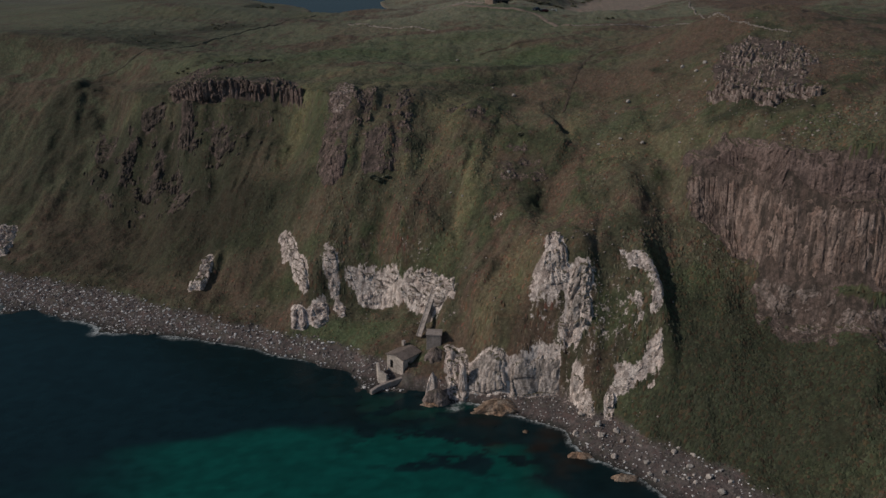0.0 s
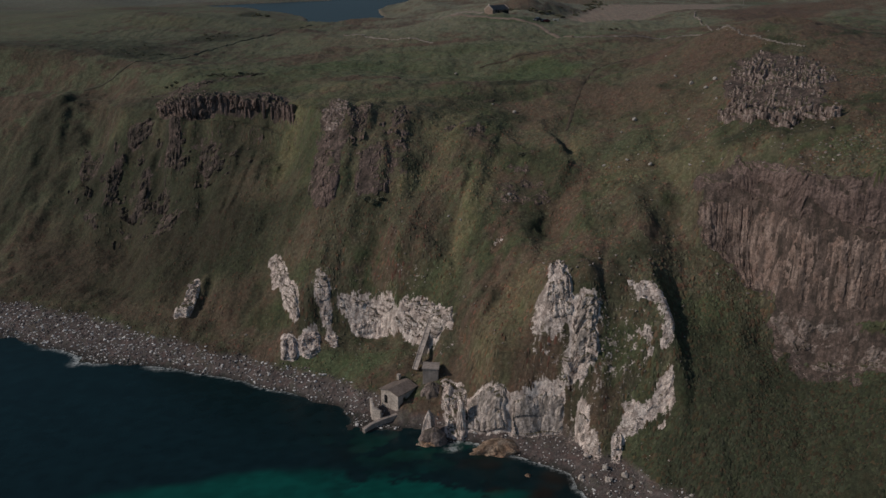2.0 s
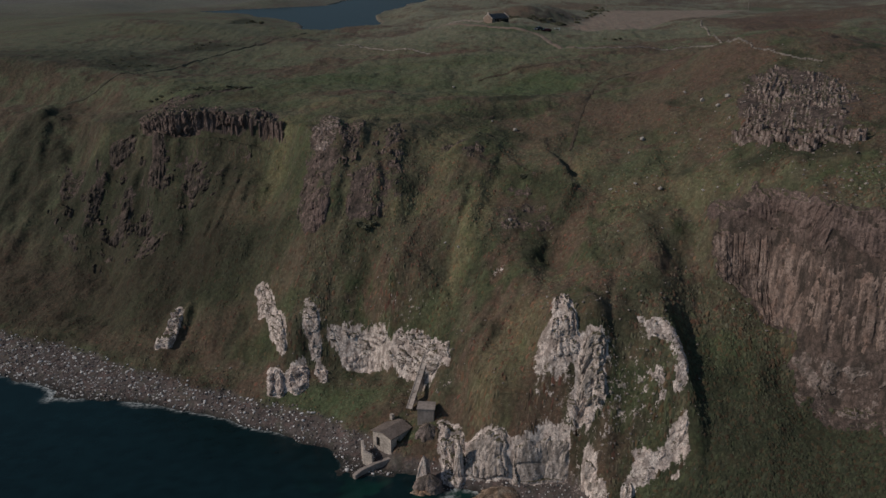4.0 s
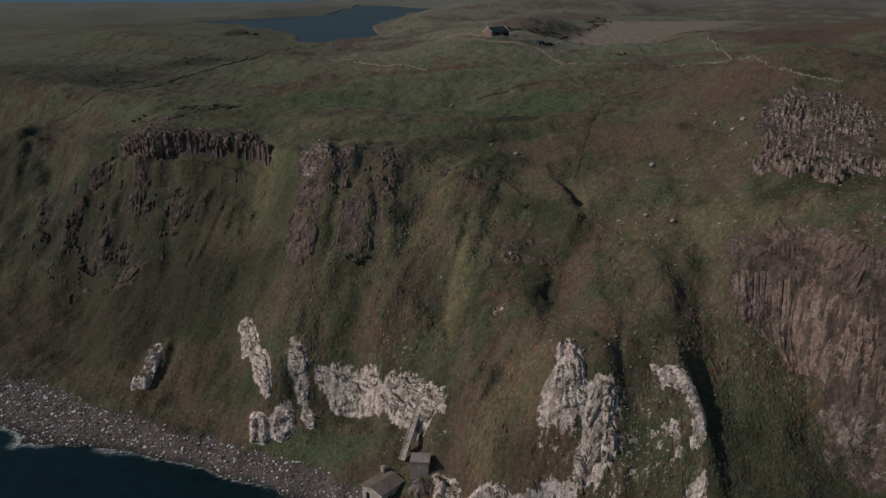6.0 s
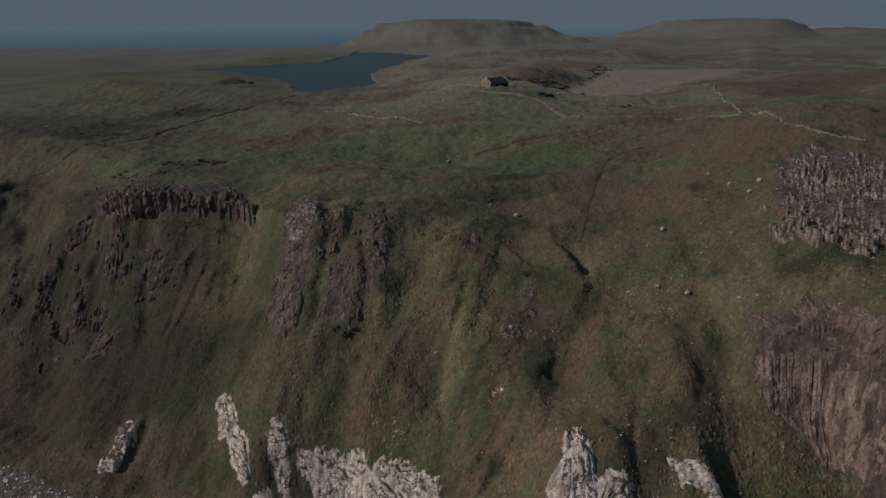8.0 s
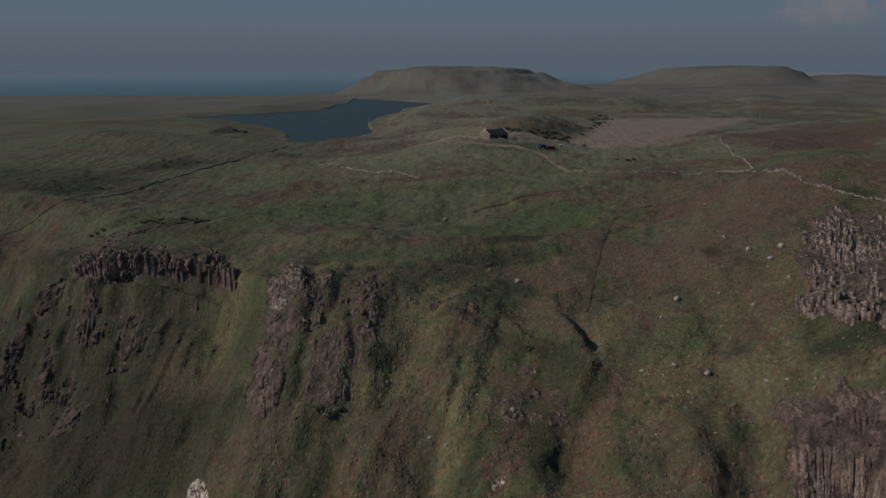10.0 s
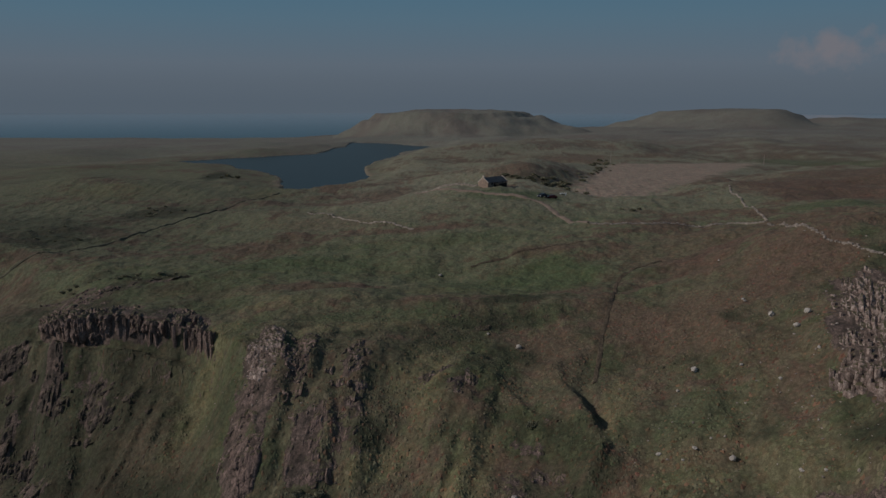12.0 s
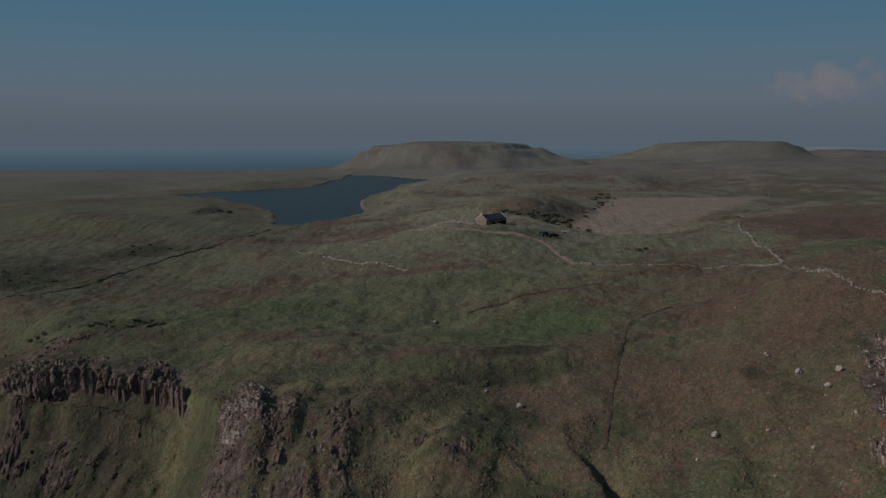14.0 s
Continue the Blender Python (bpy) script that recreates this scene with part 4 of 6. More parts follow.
# ribs and buttresses: foot line, head line, cover of grass, form
for k, (low, high, cover, form, mat, name) in enumerate((
        (((-34, 236), (-25, 231)), ((-32.5, 253), (-26.8, 254)), 0.28, crags, PALEBASALT, "basalt_buttress"),
        (((-33.5, 219), (-27, 217.5)), ((-36, 238), (-24.8, 233)), 0.16, curtain, WEATHERED, "basalt_buttress"),
        (((-25, 232), (-20.4, 231)), ((-23, 248), (-18.0, 249)), 0.30, crags, BASALT, "basalt_buttress"),
        (((-23, 218.5), (-15.2, 217)), ((-20, 229), (-15, 230.5)), 0.45, curtain, WEATHERED, "basalt_buttress"),
        (((-15, 218.5), (-8.5, 218)), ((-14.5, 228), (-9, 230)), 0.55, columns, BASALT, "basalt_buttress"),
        (((-12.5, 233), (-9.5, 234)), ((-12, 243), (-9, 243)), 0.42, crags, BASALT, "basalt_buttress"),
        (((-84.5, 259), (-79.2, 256.5)), ((-84.5, 267.5), (-80.5, 266.5)), 0.28, columns, DARKBASALT, "basalt_rib"),
        (((-73.6, 255), (-65.5, 251.5)), ((-72.7, 260.6), (-67, 258.7)), 0.36, columns, DARKBASALT, "basalt_rib"),
        (((-95.2, 254.8), (-90, 254)), ((-93.5, 263.6), (-88.8, 263.2)), 0.33, columns, DARKBASALT, "basalt_rib"),
        (((-107.5, 262.2), (-103.4, 262.4)), ((-106, 270.5), (-100.5, 270.2)), 0.36, columns, DARKBASALT, "basalt_rib"),
        (((-119.5, 276), (-112, 274.2)), ((-120.5, 288), (-111.5, 283)), 0.45, crags, DARKBASALT, "basalt_rib"),
        (((-85.2, 243.5), (-80, 243.2)), ((-85.4, 253.4), (-80.5, 248.4)), 0.34, columns, DARKBASALT, "basalt_rib"),
        (((-101, 272.8), (-90.8, 270.2)), ((-100.4, 276.2), (-90.3, 273.4)), 0.33, columns, DARKBASALT, "basalt_rib"),
        (((14.5, 205), (27, 203)), ((15, 216), (26, 213)), 0.78, crags, BASALT, "basalt_crag"),
        (((16.5, 217), (25, 213)), ((17, 225), (26, 223)), 0.78, crags, BASALT, "basalt_crag"),
        (((-1, 230), (12, 227)), ((2, 237), (13, 236)), 0.78, columns, BASALT, "basalt_crag"))):
    rock_face(name, BROWN, low, high, mat, form, 0.45, 0.7, cover, 80 + k, 1.1, relief=0.55, bare_at_edge=0.26, **B)
rock_face("chalk_cliff", "pinkish-white bedded chalk cliff with a clean pale foot", ((-25.6, 202.3), (-20.5, 199.9), (-14.6, 198.4), (-8.5, 193.2)), ((-26.2, 206), (-23.2, 204.2), (-14.5, 202.6), (-9, 199)), BEDCHALK, beds, 0.2, 0.9, 0.56, 31, 2.6, bulge=4.0, relief=1.25, zlow=8.0, zhigh=18.0)
rock_face("chalk_cliff", "clean white band of jointed chalk blocks at the cliff's foot", ((-22.5, 200.6), (-18, 198.9), (-13.2, 197.4)), ((-22.5, 203.6), (-18, 202), (-13.2, 200.6)), CLEANCHALK, blocks, 0.45, 0.25, 0.0, 58, 1.3, bulge=10.0, relief=0.5, zlow=8.2, zhigh=12.0)
rock_face("chalk_cliff", WHITE, ((-8.8, 193.6), (-3, 188), (3, 185)), ((-9, 199.2), (-3.4, 195.8), (3.5, 188.8)), BEDCHALK, beds, 0.2, 0.7, 0.5, 32, 2.2, relief=1.1, zlow=11.0, zhigh=20.3)
rock_face("chalk_crag", WHITE, ((-3, 186), (4.5, 180)), ((-3, 188.6), (4, 183.2)), CHALK, crags, 0.2, 0.8, 0.75, 46, relief=0.7)
rock_face("chalk_crag", WHITE, ((-43.8, 212), (-38, 208)), ((-46, 220.2), (-42.6, 218.6)), CHALK, crags, 0.4, 0.7, 0.25, 33, 2.2)
rock_face("chalk_crag", WHITE, ((-37.3, 202.4), (-35.2, 201.6)), ((-41.5, 211.5), (-37.4, 208)), CHALK, beds, 0.25, 0.7, 0.3, 53)
rock_face("chalk_crag", WHITE, ((-29, 200.8), (-26.8, 200.6)), ((-33.8, 207.6), (-28.8, 206.2)), CHALK, beds, 0.25, 0.7, 0.4, 56)
rock_face("chalk_block", WHITE, ((-38.8, 194.6), (-35.2, 194.6)), ((-40.2, 201.5), (-36, 199)), CLEANCHALK, flutes, 1.0, 0.5, 0.05, 34)
rock_face("chalk_block", WHITE, ((-34, 194.3), (-29.2, 194)), ((-34.8, 200.2), (-30.2, 200.3)), CLEANCHALK, beds, 1.0, 0.5, 0.05, 54)
rock_face("chalk_block", WHITE, ((-27.3, 196), (-24.6, 195.6)), ((-28.7, 200), (-26, 199.5)), CLEANCHALK, beds, 0.7, 0.6, 0.2, 55)
rock_face("chalk_spur", "pale fluted rock spur on the grassy slope above the shore", ((-72.5, 214), (-66.4, 212.8)), ((-68.6, 223.5), (-64.6, 223.3)), CHALK, flutes, 1.3, 0.6, 0.15, 35, 1.4, relief=0.8)
rock_face("chalk_pillar", "tall pale fluted chalk pillar on the headland's crest", ((22.5, 172.2), (28.3, 170.4)), ((24.0, 180.2), (26.6, 180)), CHALK, flutes, 0.6, 0.5, 0.22, 36, 1.3, bulge=4.0, relief=0.8)
rock_face("chalk_pillar", "grey fluted chalk buttress below the pillar", ((27.2, 166.2), (32.4, 164.2)), ((28.2, 173), (33.5, 171.6)), GREYCHALK, flutes, 0.9, 0.5, 0.25, 44, 1.2, relief=0.9)
rock_face("chalk_crag", WHITE, ((19.7, 170.6), (27, 168.6)), ((20.5, 176), (24, 174.2)), CHALK, crags, 0.15, 0.9, 0.82, 45, relief=0.7)
rock_face("chalk_crag", WHITE, ((25.4, 165.9), (30.6, 162.8)), ((25.2, 168.4), (30.7, 165.6)), CHALK, beds, 0.3, 0.6, 0.78, 47, 1.8, relief=0.7, bare_at_edge=0.1)
rock_face("chalk_crag", WHITE, ((16, 168.9), (25.1, 166)), ((16.3, 171.6), (24.8, 168)), CHALK, crags, 0.15, 0.9, 0.98, 48, relief=0.7, bare_at_edge=0.15)
RIM = "pale broken chalk crag on the headland's rim"
rock_face("chalk_crag", RIM, ((38.4, 171), (41.7, 169.2), (46.9, 167.2)), ((39.2, 174), (44.2, 172), (48, 170)), CHALK, crags, 0.3, 0.9, 0.62, 37, relief=0.7)
rock_face("chalk_crag", RIM, ((44.5, 161.5), (47.4, 162)), ((44.7, 167.3), (48, 169)), CHALK, crags, 0.3, 0.9, 0.55, 49, relief=0.7)
rock_face("chalk_crag", RIM, ((41.1, 162.6), (43.6, 161.6)), ((41, 167), (43.4, 165.6)), GREYCHALK, flutes, 0.15, 0.9, 0.65, 50, relief=0.7)
rock_face("chalk_crag", RIM, ((42.8, 157), (46.4, 156.2)), ((44.3, 161), (46.6, 160.4)), CHALK, crags, 0.35, 0.8, 0.45, 51, relief=0.7)
rock_face("chalk_crag", RIM, ((37.2, 156), (40.3, 154.8), (46.7, 154.2)), ((35.4, 160.4), (40.4, 158), (46.3, 157.4)), CHALK, crags, 0.3, 0.9, 0.62, 52, relief=0.7)
rock_face("quarry_face", "grey-white upright ribs of the quarry above the shingle", ((5.5, 166.5), (9.8, 165.6), (14.6, 164.8)), ((5.8, 171), (9.8, 170), (14.3, 169)), GREYCHALK, flutes, 0.7, 0.3, 0.0, 39, 2.0, bulge=8.0, relief=0.9, zhigh=10.8)
rock_face("quarry_face", "smooth grey-white upright quarry face above the shingle", ((14.8, 163.9), (26.2, 163.6)), ((15.1, 168), (26, 166.2)), GREYCHALK, blocks, 0.7, 0.2, 0.0, 40, 4.5, bulge=10.0, relief=0.5, zhigh=10.9)
rock_face("quarry_face", WHITE, ((0.5, 166.5), (6, 165)), ((0.5, 178), (6, 174)), CHALK, flutes, 0.7, 0.6, 0.2, 57, relief=0.75, zhigh=10)
rock_face("chalk_buttress", "pale chalk buttress ending on the shingle beach", ((30.4, 155), (33.4, 154)), ((28.6, 163.2), (31, 159.2)), GREYCHALK, flutes, 0.5, 0.7, 0.45, 41, relief=0.8)
rock_face("chalk_buttress", WHITE, ((34.5, 153.4), (36.2, 153)), ((35.4, 157), (37, 157)), CHALK, flutes, 0.9, 0.6, 0.1, 42, relief=0.8)
rock_face("chalk_crag", WHITE, ((-146, 242), (-138, 247)), ((-150, 262), (-141, 262)), CHALK, crags, 1.4, 0.7, 0.1, 43)


# turf worn through to the chalk: x, y, half widths, how much
CHALKY = ((22.0, 171.5, 4.0, 4.5, 0.47), (33.5, 169.5, 2.2, 3.0, 0.46), (40.0, 165.5, 2.4, 4.0, 0.45), (34.5, 164.5, 3.0, 3.0, 0.43), (20.0, 167.3, 5.0, 1.5, 0.45), (31, 161.5, 3.0, 2.5, 0.44), (14, 196.5, 2.5, 1.5, 0.47))


def rock_near(kind, x, y):
    """How much bare rock was laid at each place."""
    i, j = (y - BARE_Y) / BARE_CELL - 0.5, (x - BARE_X) / BARE_CELL - 0.5
    g = BARE[kind]
    for _ in range(3):
        g = np.maximum(g, 0.25 * (np.roll(g, 1, 0) + np.roll(g, -1, 0) + np.roll(g, 1, 1) + np.roll(g, -1, 1)))
    i0, j0 = np.clip(np.rint(i).astype(int), 0, 419), np.clip(np.rint(j).astype(int), 0, 559)
    inside_grid = (i > 0) & (j > 0) & (i < 419) & (j < 559)
    return np.where(inside_grid, g[i0, j0], 0.0)


def bare_at(kind, x, y):
    """How bare the ground is of growth, showing rock."""
    f = rock_near(kind, x, y)
    if kind == "chalk":
        f = np.maximum(f, 0.385 * bump(x, y, 31, 166, 15, 10, power=4) * (y > 155))
        f = np.maximum(f, 0.37 * bump(x, y, 38.5, 165, 8, 9, power=4))
        f = np.maximum(f, 0.36 * bump(x, y, -14, 201, 22, 5, -12, power=4))
        for cx, cy, a, b, much in CHALKY:
            f = np.maximum(f, much * bump(x, y, cx, cy, a, b, 0, 3))
    else:
        f = np.maximum(f, 0.55 * bump(x, y, -30, 235, 14, 4.5, 68, 3))
        f = np.maximum(f, 0.45 * bump(x, y, -15, 226, 9, 7, 0, 4))
        f = np.maximum(f, 0.36 * bump(x, y, 84, 212, 28, 16, -55, 4))
        f = np.maximum(f, 0.30 * bump(x, y, -94, 258, 24, 12, -25, 4))
        # so do the steep flanks of the upper slope
        near = (y > 205) & (y < 300) & (x > -165) & (x < 56)
        steep = np.zeros(np.shape(x))
        a, b = x[near], y[near]
        steep[near] = np.hypot(height(a + 0.4, b) - height(a - 0.4, b), height(a, b + 0.4) - height(a, b - 0.4)) / 0.8
        f = np.maximum(f, 0.40 * step(1.6, 2.8, steep) * step(-28, -44, x) + 0.40 * step(1.7, 2.8, steep) * step(-44, -28, x))
    return f


# ---- ground and water --------------------------------------------------------
gx, gy, gf = sheet(lines(-165, 118, 0.55, -3800, 3800), lines(118, 300, 0.55, -700, 4850, 1.013))
gz = height(gx, gy)
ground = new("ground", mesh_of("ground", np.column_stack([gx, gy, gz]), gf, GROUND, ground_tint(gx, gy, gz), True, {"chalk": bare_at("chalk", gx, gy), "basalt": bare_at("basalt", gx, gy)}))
tagged(ground, "grassy coastal slope and moorland with bracken above a shingle shore", "ground", kind="structure")

sx, sy, sf = sheet(lines(-150, 70, 0.8, -3800, 3800, 1.12, 150.0), lines(105, 245, 0.8, -700, 4800, 1.08, 150.0))
sz = height(sx, sy)
rise = 45.0 * np.clip((np.hypot(sx, sy) - 2300) / 2500, 0, 1) * step(1700, 2300, sy)
keep = np.min(sz[sf], axis=1) < 1.2
lap = step(-0.35, 0.0, sz) * (1 - step(0.3, 0.8, sz)) * (sy < 300)
foam = lap * step(-0.15, 0.25, fbm(sx / 14, sy / 14, 3, 81) + 0.02)
used = np.unique(sf[keep])
back = np.full(len(sx), -1)
back[used] = np.arange(len(used))
sea = new("sea", mesh_of("sea", np.column_stack([sx, sy, 0.0 + rise])[used], back[sf[keep]], SEA, sea_tint(sx[used], sy[used]), True, {"foam": foam[used], "calm": 0.72 * step(1700, 4700, np.hypot(sx, sy))[used]}))
tagged(sea, "dark clear sea water with green shallows and a line of foam", "sea", kind="structure")

lx, ly, lf = sheet(np.arange(-330, 60, 6.0), np.arange(450, 1120, 6.0))
wet = np.max(lough_shape(lx, ly)[lf], axis=1) > -6
lough = new("lough", mesh_of("lough", np.column_stack([lx, ly, 0 * lx + 59.7]), lf[wet], LOUGH, np.zeros((len(lx), 3)) + np.array((0.036, 0.041, 0.045)), True))
tagged(lough, "calm blue-grey moorland lough", "lake", kind="structure")


# ---- single columns that stand out of the crags -----------------------------------
def prism(seed):
    """An upright broken column, 1 across and 1 high."""
    rs = random.Random(seed)
    bm = bmesh.new()
    n = 6
    ring = [(0.5 * rs.uniform(0.8, 1.1) * math.cos(k * math.tau / n), 0.5 * rs.uniform(0.8, 1.1) * math.sin(k * math.tau / n)) for k in range(n)]
    low = [bm.verts.new((x, y, 0)) for x, y in ring]
    mid = [bm.verts.new((x * 0.97, y * 0.97, 0.88 + 0.10 * x + rs.uniform(-0.03, 0.03))) for x, y in ring]
    top = [bm.verts.new((x * 0.88, y * 0.88, 0.97 + 0.10 * x + rs.uniform(-0.03, 0.03))) for x, y in ring]
    for a, b in ((low, mid), (mid, top)):
        for k in range(n):
            bm.faces.new((a[k], a[(k + 1) % n], b[(k + 1) % n], b[k]))
    bm.faces.new(top)
    me = bpy.data.meshes.new("column")
    bm.to_mesh(me)
    bm.free()
    return me


def stand_columns(parent, mat, spots, seed):
    """Columns at (x, y, z, width, height), as parts of a crag."""
    rs = random.Random(seed)
    kinds = [prism(seed + k) for k in range(7)]
    for me in kinds:
        me.materials.append(mat)
    for x, y, z, wide, tall in spots:
        ob = new("column", kinds[rs.randrange(7)])
        ob.parent = parent
        ob.matrix_world = pose(x, y, z, rs.uniform(-6, 6), rs.uniform(-6, 6), rs.uniform(0, 360)) @ Matrix.Diagonal((wide, wide * rs.uniform(0.8, 1.1), tall, 1))


def along_line(points, u):
    p = np.array(points, float)
    k = min(int(u * (len(p) - 1)), len(p) - 2)
    return p[k] + (p[k + 1] - p[k]) * (u * (len(p) - 1) - k)


# the cliff of columns: three ranks, in clusters that step forwards and back
rs = np.random.RandomState(8)
spots = []
for rank, count in ((0, 58), (1, 60), (2, 50)):
    for k in range(count):
        u = (k + rs.uniform(0.4, 0.6)) / count
        x, y = along_line(CLIFF_FOOT, u)
        wave = fbm(np.array([u * 9.0]), np.array([3.3]), 3, 94)[0]
        if rank == 0 and wave < -0.22:
            continue
        ahead = np.linspace(y - 6, y + 6, 60)
        crest = 57.6 + 1.0 * wave - 5.0 * max(0.0, abs(u - 0.5) - 0.36)
        rise = height(0 * ahead + x, ahead)
        y = ahead[np.argmax(rise > crest - 4.6 - 0.8 * wave)] + rank * 0.85 + rs.uniform(-0.12, 0.12)
        crest = min(crest, ground_at(x, y + 1.6)) + rs.uniform(-0.7, 0.2)
        base = 48.0 + 2.0 * u
        if crest - base > 2.0:
            spots.append((x, y, base, rs.uniform(0.95, 1.3), crest - base))
stand_columns(column_cliff, BASALT, spots, 40)
# the outcrop: tall columns along its foot, short ones up the hill
spots = []
for k in range(150):
    u = (k // 2 + rs.uniform(0.0, 1.0)) / 75
    x, y = along_line(OUTCROP_FOOT, u)
    hx, hy = along_line(OUTCROP_HEAD, u)
    v = 0.01 + 0.03 * (k % 2) + 0.03 * rs.rand() + 0.05 * fbm(np.array([u * 8]), np.array([1.0]), 2, 95)[0]
    x, y = x + (hx - x) * v, y + (hy - y) * v
    spots.append((x, y, ground_at(x, y) - 2.2, rs.uniform(0.85, 1.5), 2.2 + rs.uniform(0.3, 1.6) + 0.8 * (k % 2)))
for k in range(210):
    u, v = rs.rand(), 0.06 + 0.9 * rs.rand() ** 1.5
    x, y = along_line(OUTCROP_FOOT, u)
    hx, hy = along_line(OUTCROP_HEAD, u)
    x, y = x + (hx - x) * v, y + (hy - y) * v
    if fbm(np.array([x / 4]), np.array([y / 6]), 3, 93)[0] < -0.02 or len(spots) > 290:
        continue
    spots.append((x, y, ground_at(x, y) - 0.9, rs.uniform(0.7, 1.2), 1.0 + rs.uniform(0.15, 1.1) * (1.25 - v)))
stand_columns(outcrop, PALEBASALT, spots, 60)


# ---- boulders and single rocks -------------------------------------------------
SLOPE_STONES = ((67, 235), (72, 231), (69, 228), (65, 243), (58, 224), (51, 228), (47, 224), (45, 207), (43, 206), (40, 209), (50, 204), (62, 217), (69, 219), (70, 274), (21, 246), (5, 297), (15, 250), (-41, 392), (39, 194), (57, 196), (17, 208), (2, 209), (5, 206), (59, 193), (65, 244))

def blob(seed, sub=2, rough=0.35, flat=0.75):
    """A broken stone about 2 across."""
    bm = bmesh.new()
    bmesh.ops.create_icosphere(bm, subdivisions=sub, radius=1.0)
    for v in bm.verts:
        n = noise.fractal(v.co * 1.1 + Vector((seed * 7.3, 0, 0)), 1.0, 2.0, 3)
        c = noise.cell(v.co * 1.6 + Vector((0, seed * 3.1, 0)))
        v.co *= 1 + rough * n + 0.22 * (c - 0.5)
        v.co.z *= flat
    return bm


def boulder(name, x, y, size, mat, label, seed, category="boulder", group=""):
    me = bpy.data.meshes.new(name)
    bm = blob(seed)
    bm.to_mesh(me)
    bm.free()
    me.materials.append(mat)
    ob = new(name, me)
    rnd = random.Random(seed)
    ob.matrix_world = pose(x, y, ground_at(x, y) + 0.22 * size, rnd.uniform(-15, 15), rnd.uniform(-15, 15), rnd.uniform(0, 360)) @ Matrix.Diagonal((size * 0.55, size * rnd.uniform(0.4, 0.6), size * rnd.uniform(0.4, 0.65), 1))
    return tagged(ob, label, category, group)


PALE = make_plain("pale_stone", (0.36, 0.32, 0.29), 0.9, 2.5, 0.35, 0.05)
for k, (x, y) in enumerate(SLOPE_STONES):
    boulder("boulder", x, y, 1.3 if k < 3 or k == 14 else (1.15, 0.65, 0.85, 0.55, 0.75)[k % 5], PALE, "pale lichened boulder lying in rough grass", 200 + k, group="boulders on the slope")
rnd = random.Random(4)
for k in range(44):
    t = rnd.random()
    x = 20 + 34 * t + rnd.uniform(-3, 3)
    y = 158 - 24 * t - 10 * max(0, t - 0.5) + rnd.uniform(-6, 5)
    if 0.2 < ground_at(x, y) < 3.2:
        boulder("beach_boulder", x, y, rnd.uniform(0.6, 1.5), PALE if rnd.random() < 0.6 else STONE, "rounded pale boulder on dark shingle", 300 + k, group="boulders on the beach")


def rock(name, label, x, y, z0, rx, ry, h, mat, seed, peak=0.35, sharp=1.4):
    """A crag that rises out of the water or shingle, narrowing upwards."""
    nu, nv = 56, 30
    a, v = np.meshgrid(np.linspace(0, 2 * math.pi, nu, endpoint=False), np.linspace(0, 1, nv))
    r = (1 - v) ** (1 / sharp) * (1 - peak) + peak * (1 - v ** 6)
    s = a * (rx + ry) / 2
    d = 1 + 0.45 * fbm(np.cos(a) * 1.6 + seed, np.sin(a) * 1.6 + v * 1.5, 4, seed) + 0.10 * fbm(np.cos(a) * 5 + seed, np.sin(a) * 5 + v * 6, 3, seed + 3)
    px = x + rx * r * d * np.cos(a) + 0.25 * rx * fbm(v * 2.5, a * 0, 3, seed + 5)
    py = y + ry * r * d * np.sin(a)
    pz = z0 + (h - z0) * (v + 0.05 * fbm(np.cos(a) * 3, np.sin(a) * 3 + v * 4, 3, seed + 7) * (v > 0.05))
    k = np.arange(nu * nv).reshape(nv, nu)
    faces = np.stack([k[:-1], np.roll(k[:-1], -1, 1), np.roll(k[1:], -1, 1), k[1:]], -1).reshape(-1, 4)
    ob = new(name, mesh_of(name, np.stack([px, py, pz], -1).reshape(-1, 3), faces, mat))
    return tagged(ob, label, name.replace("_", " "))


rock("sea_stack", "small chalk sea stack standing in the shallows", -2.5, 166.4, -2.5, 1.7, 1.5, 6.8, CHALK, 3, 0.55, 1.2)
rock("shore_rock", "broad rounded rock at the foot of the sea stack", -1.9, 165.2, -2.5, 3.0, 2.2, 3.4, GREYROCK, 14, 0.62, 2.4)
rock("shore_rock", "low tide-stained ledge round the sea stack", -2.4, 164.4, -2.5, 3.6, 2.4, 0.7, STAINED, 15, 0.6, 3.0)
rock("shore_rock", "low orange-stained rock shelf at the water's edge", 12.2, 161.8, -2, 5.6, 3.0, 2.4, STAINED, 5, 0.6, 3.0)
rock("shore_rock", "wet brown rocks awash beside the shingle", 27.5, 143.5, -2, 3.4, 1.3, 0.9, STAINED, 6, 0.5, 2.5)
rock("shore_rock", "wet brown rocks awash beside the shingle", 35.0, 136.0, -2, 3.6, 1.4, 0.9, STAINED, 7, 0.5, 2.5)
rock("shore_rock", "pale rock ledge under the winch block", -1.6, 176.0, 0, 3.4, 2.2, 8.2, GREYROCK, 8, 0.75, 3.0)
rock("shore_rock", "pale chalk rock beside the landing", 2.0, 174.5, 0, 1.4, 1.6, 8.5, CHALK, 9, 0.5, 2.0)
rock("shore_rock", "chalk point beside a dark cave", 4.6, 168.0, -2, 1.8, 2.6, 8.8, CHALK, 10, 0.35, 1.3)
rock("shore_rock", "small rock awash near the quarry", 17.5, 152.5, -1.5, 0.9, 0.7, 0.5, STAINED, 11, 0.5, 2.5)


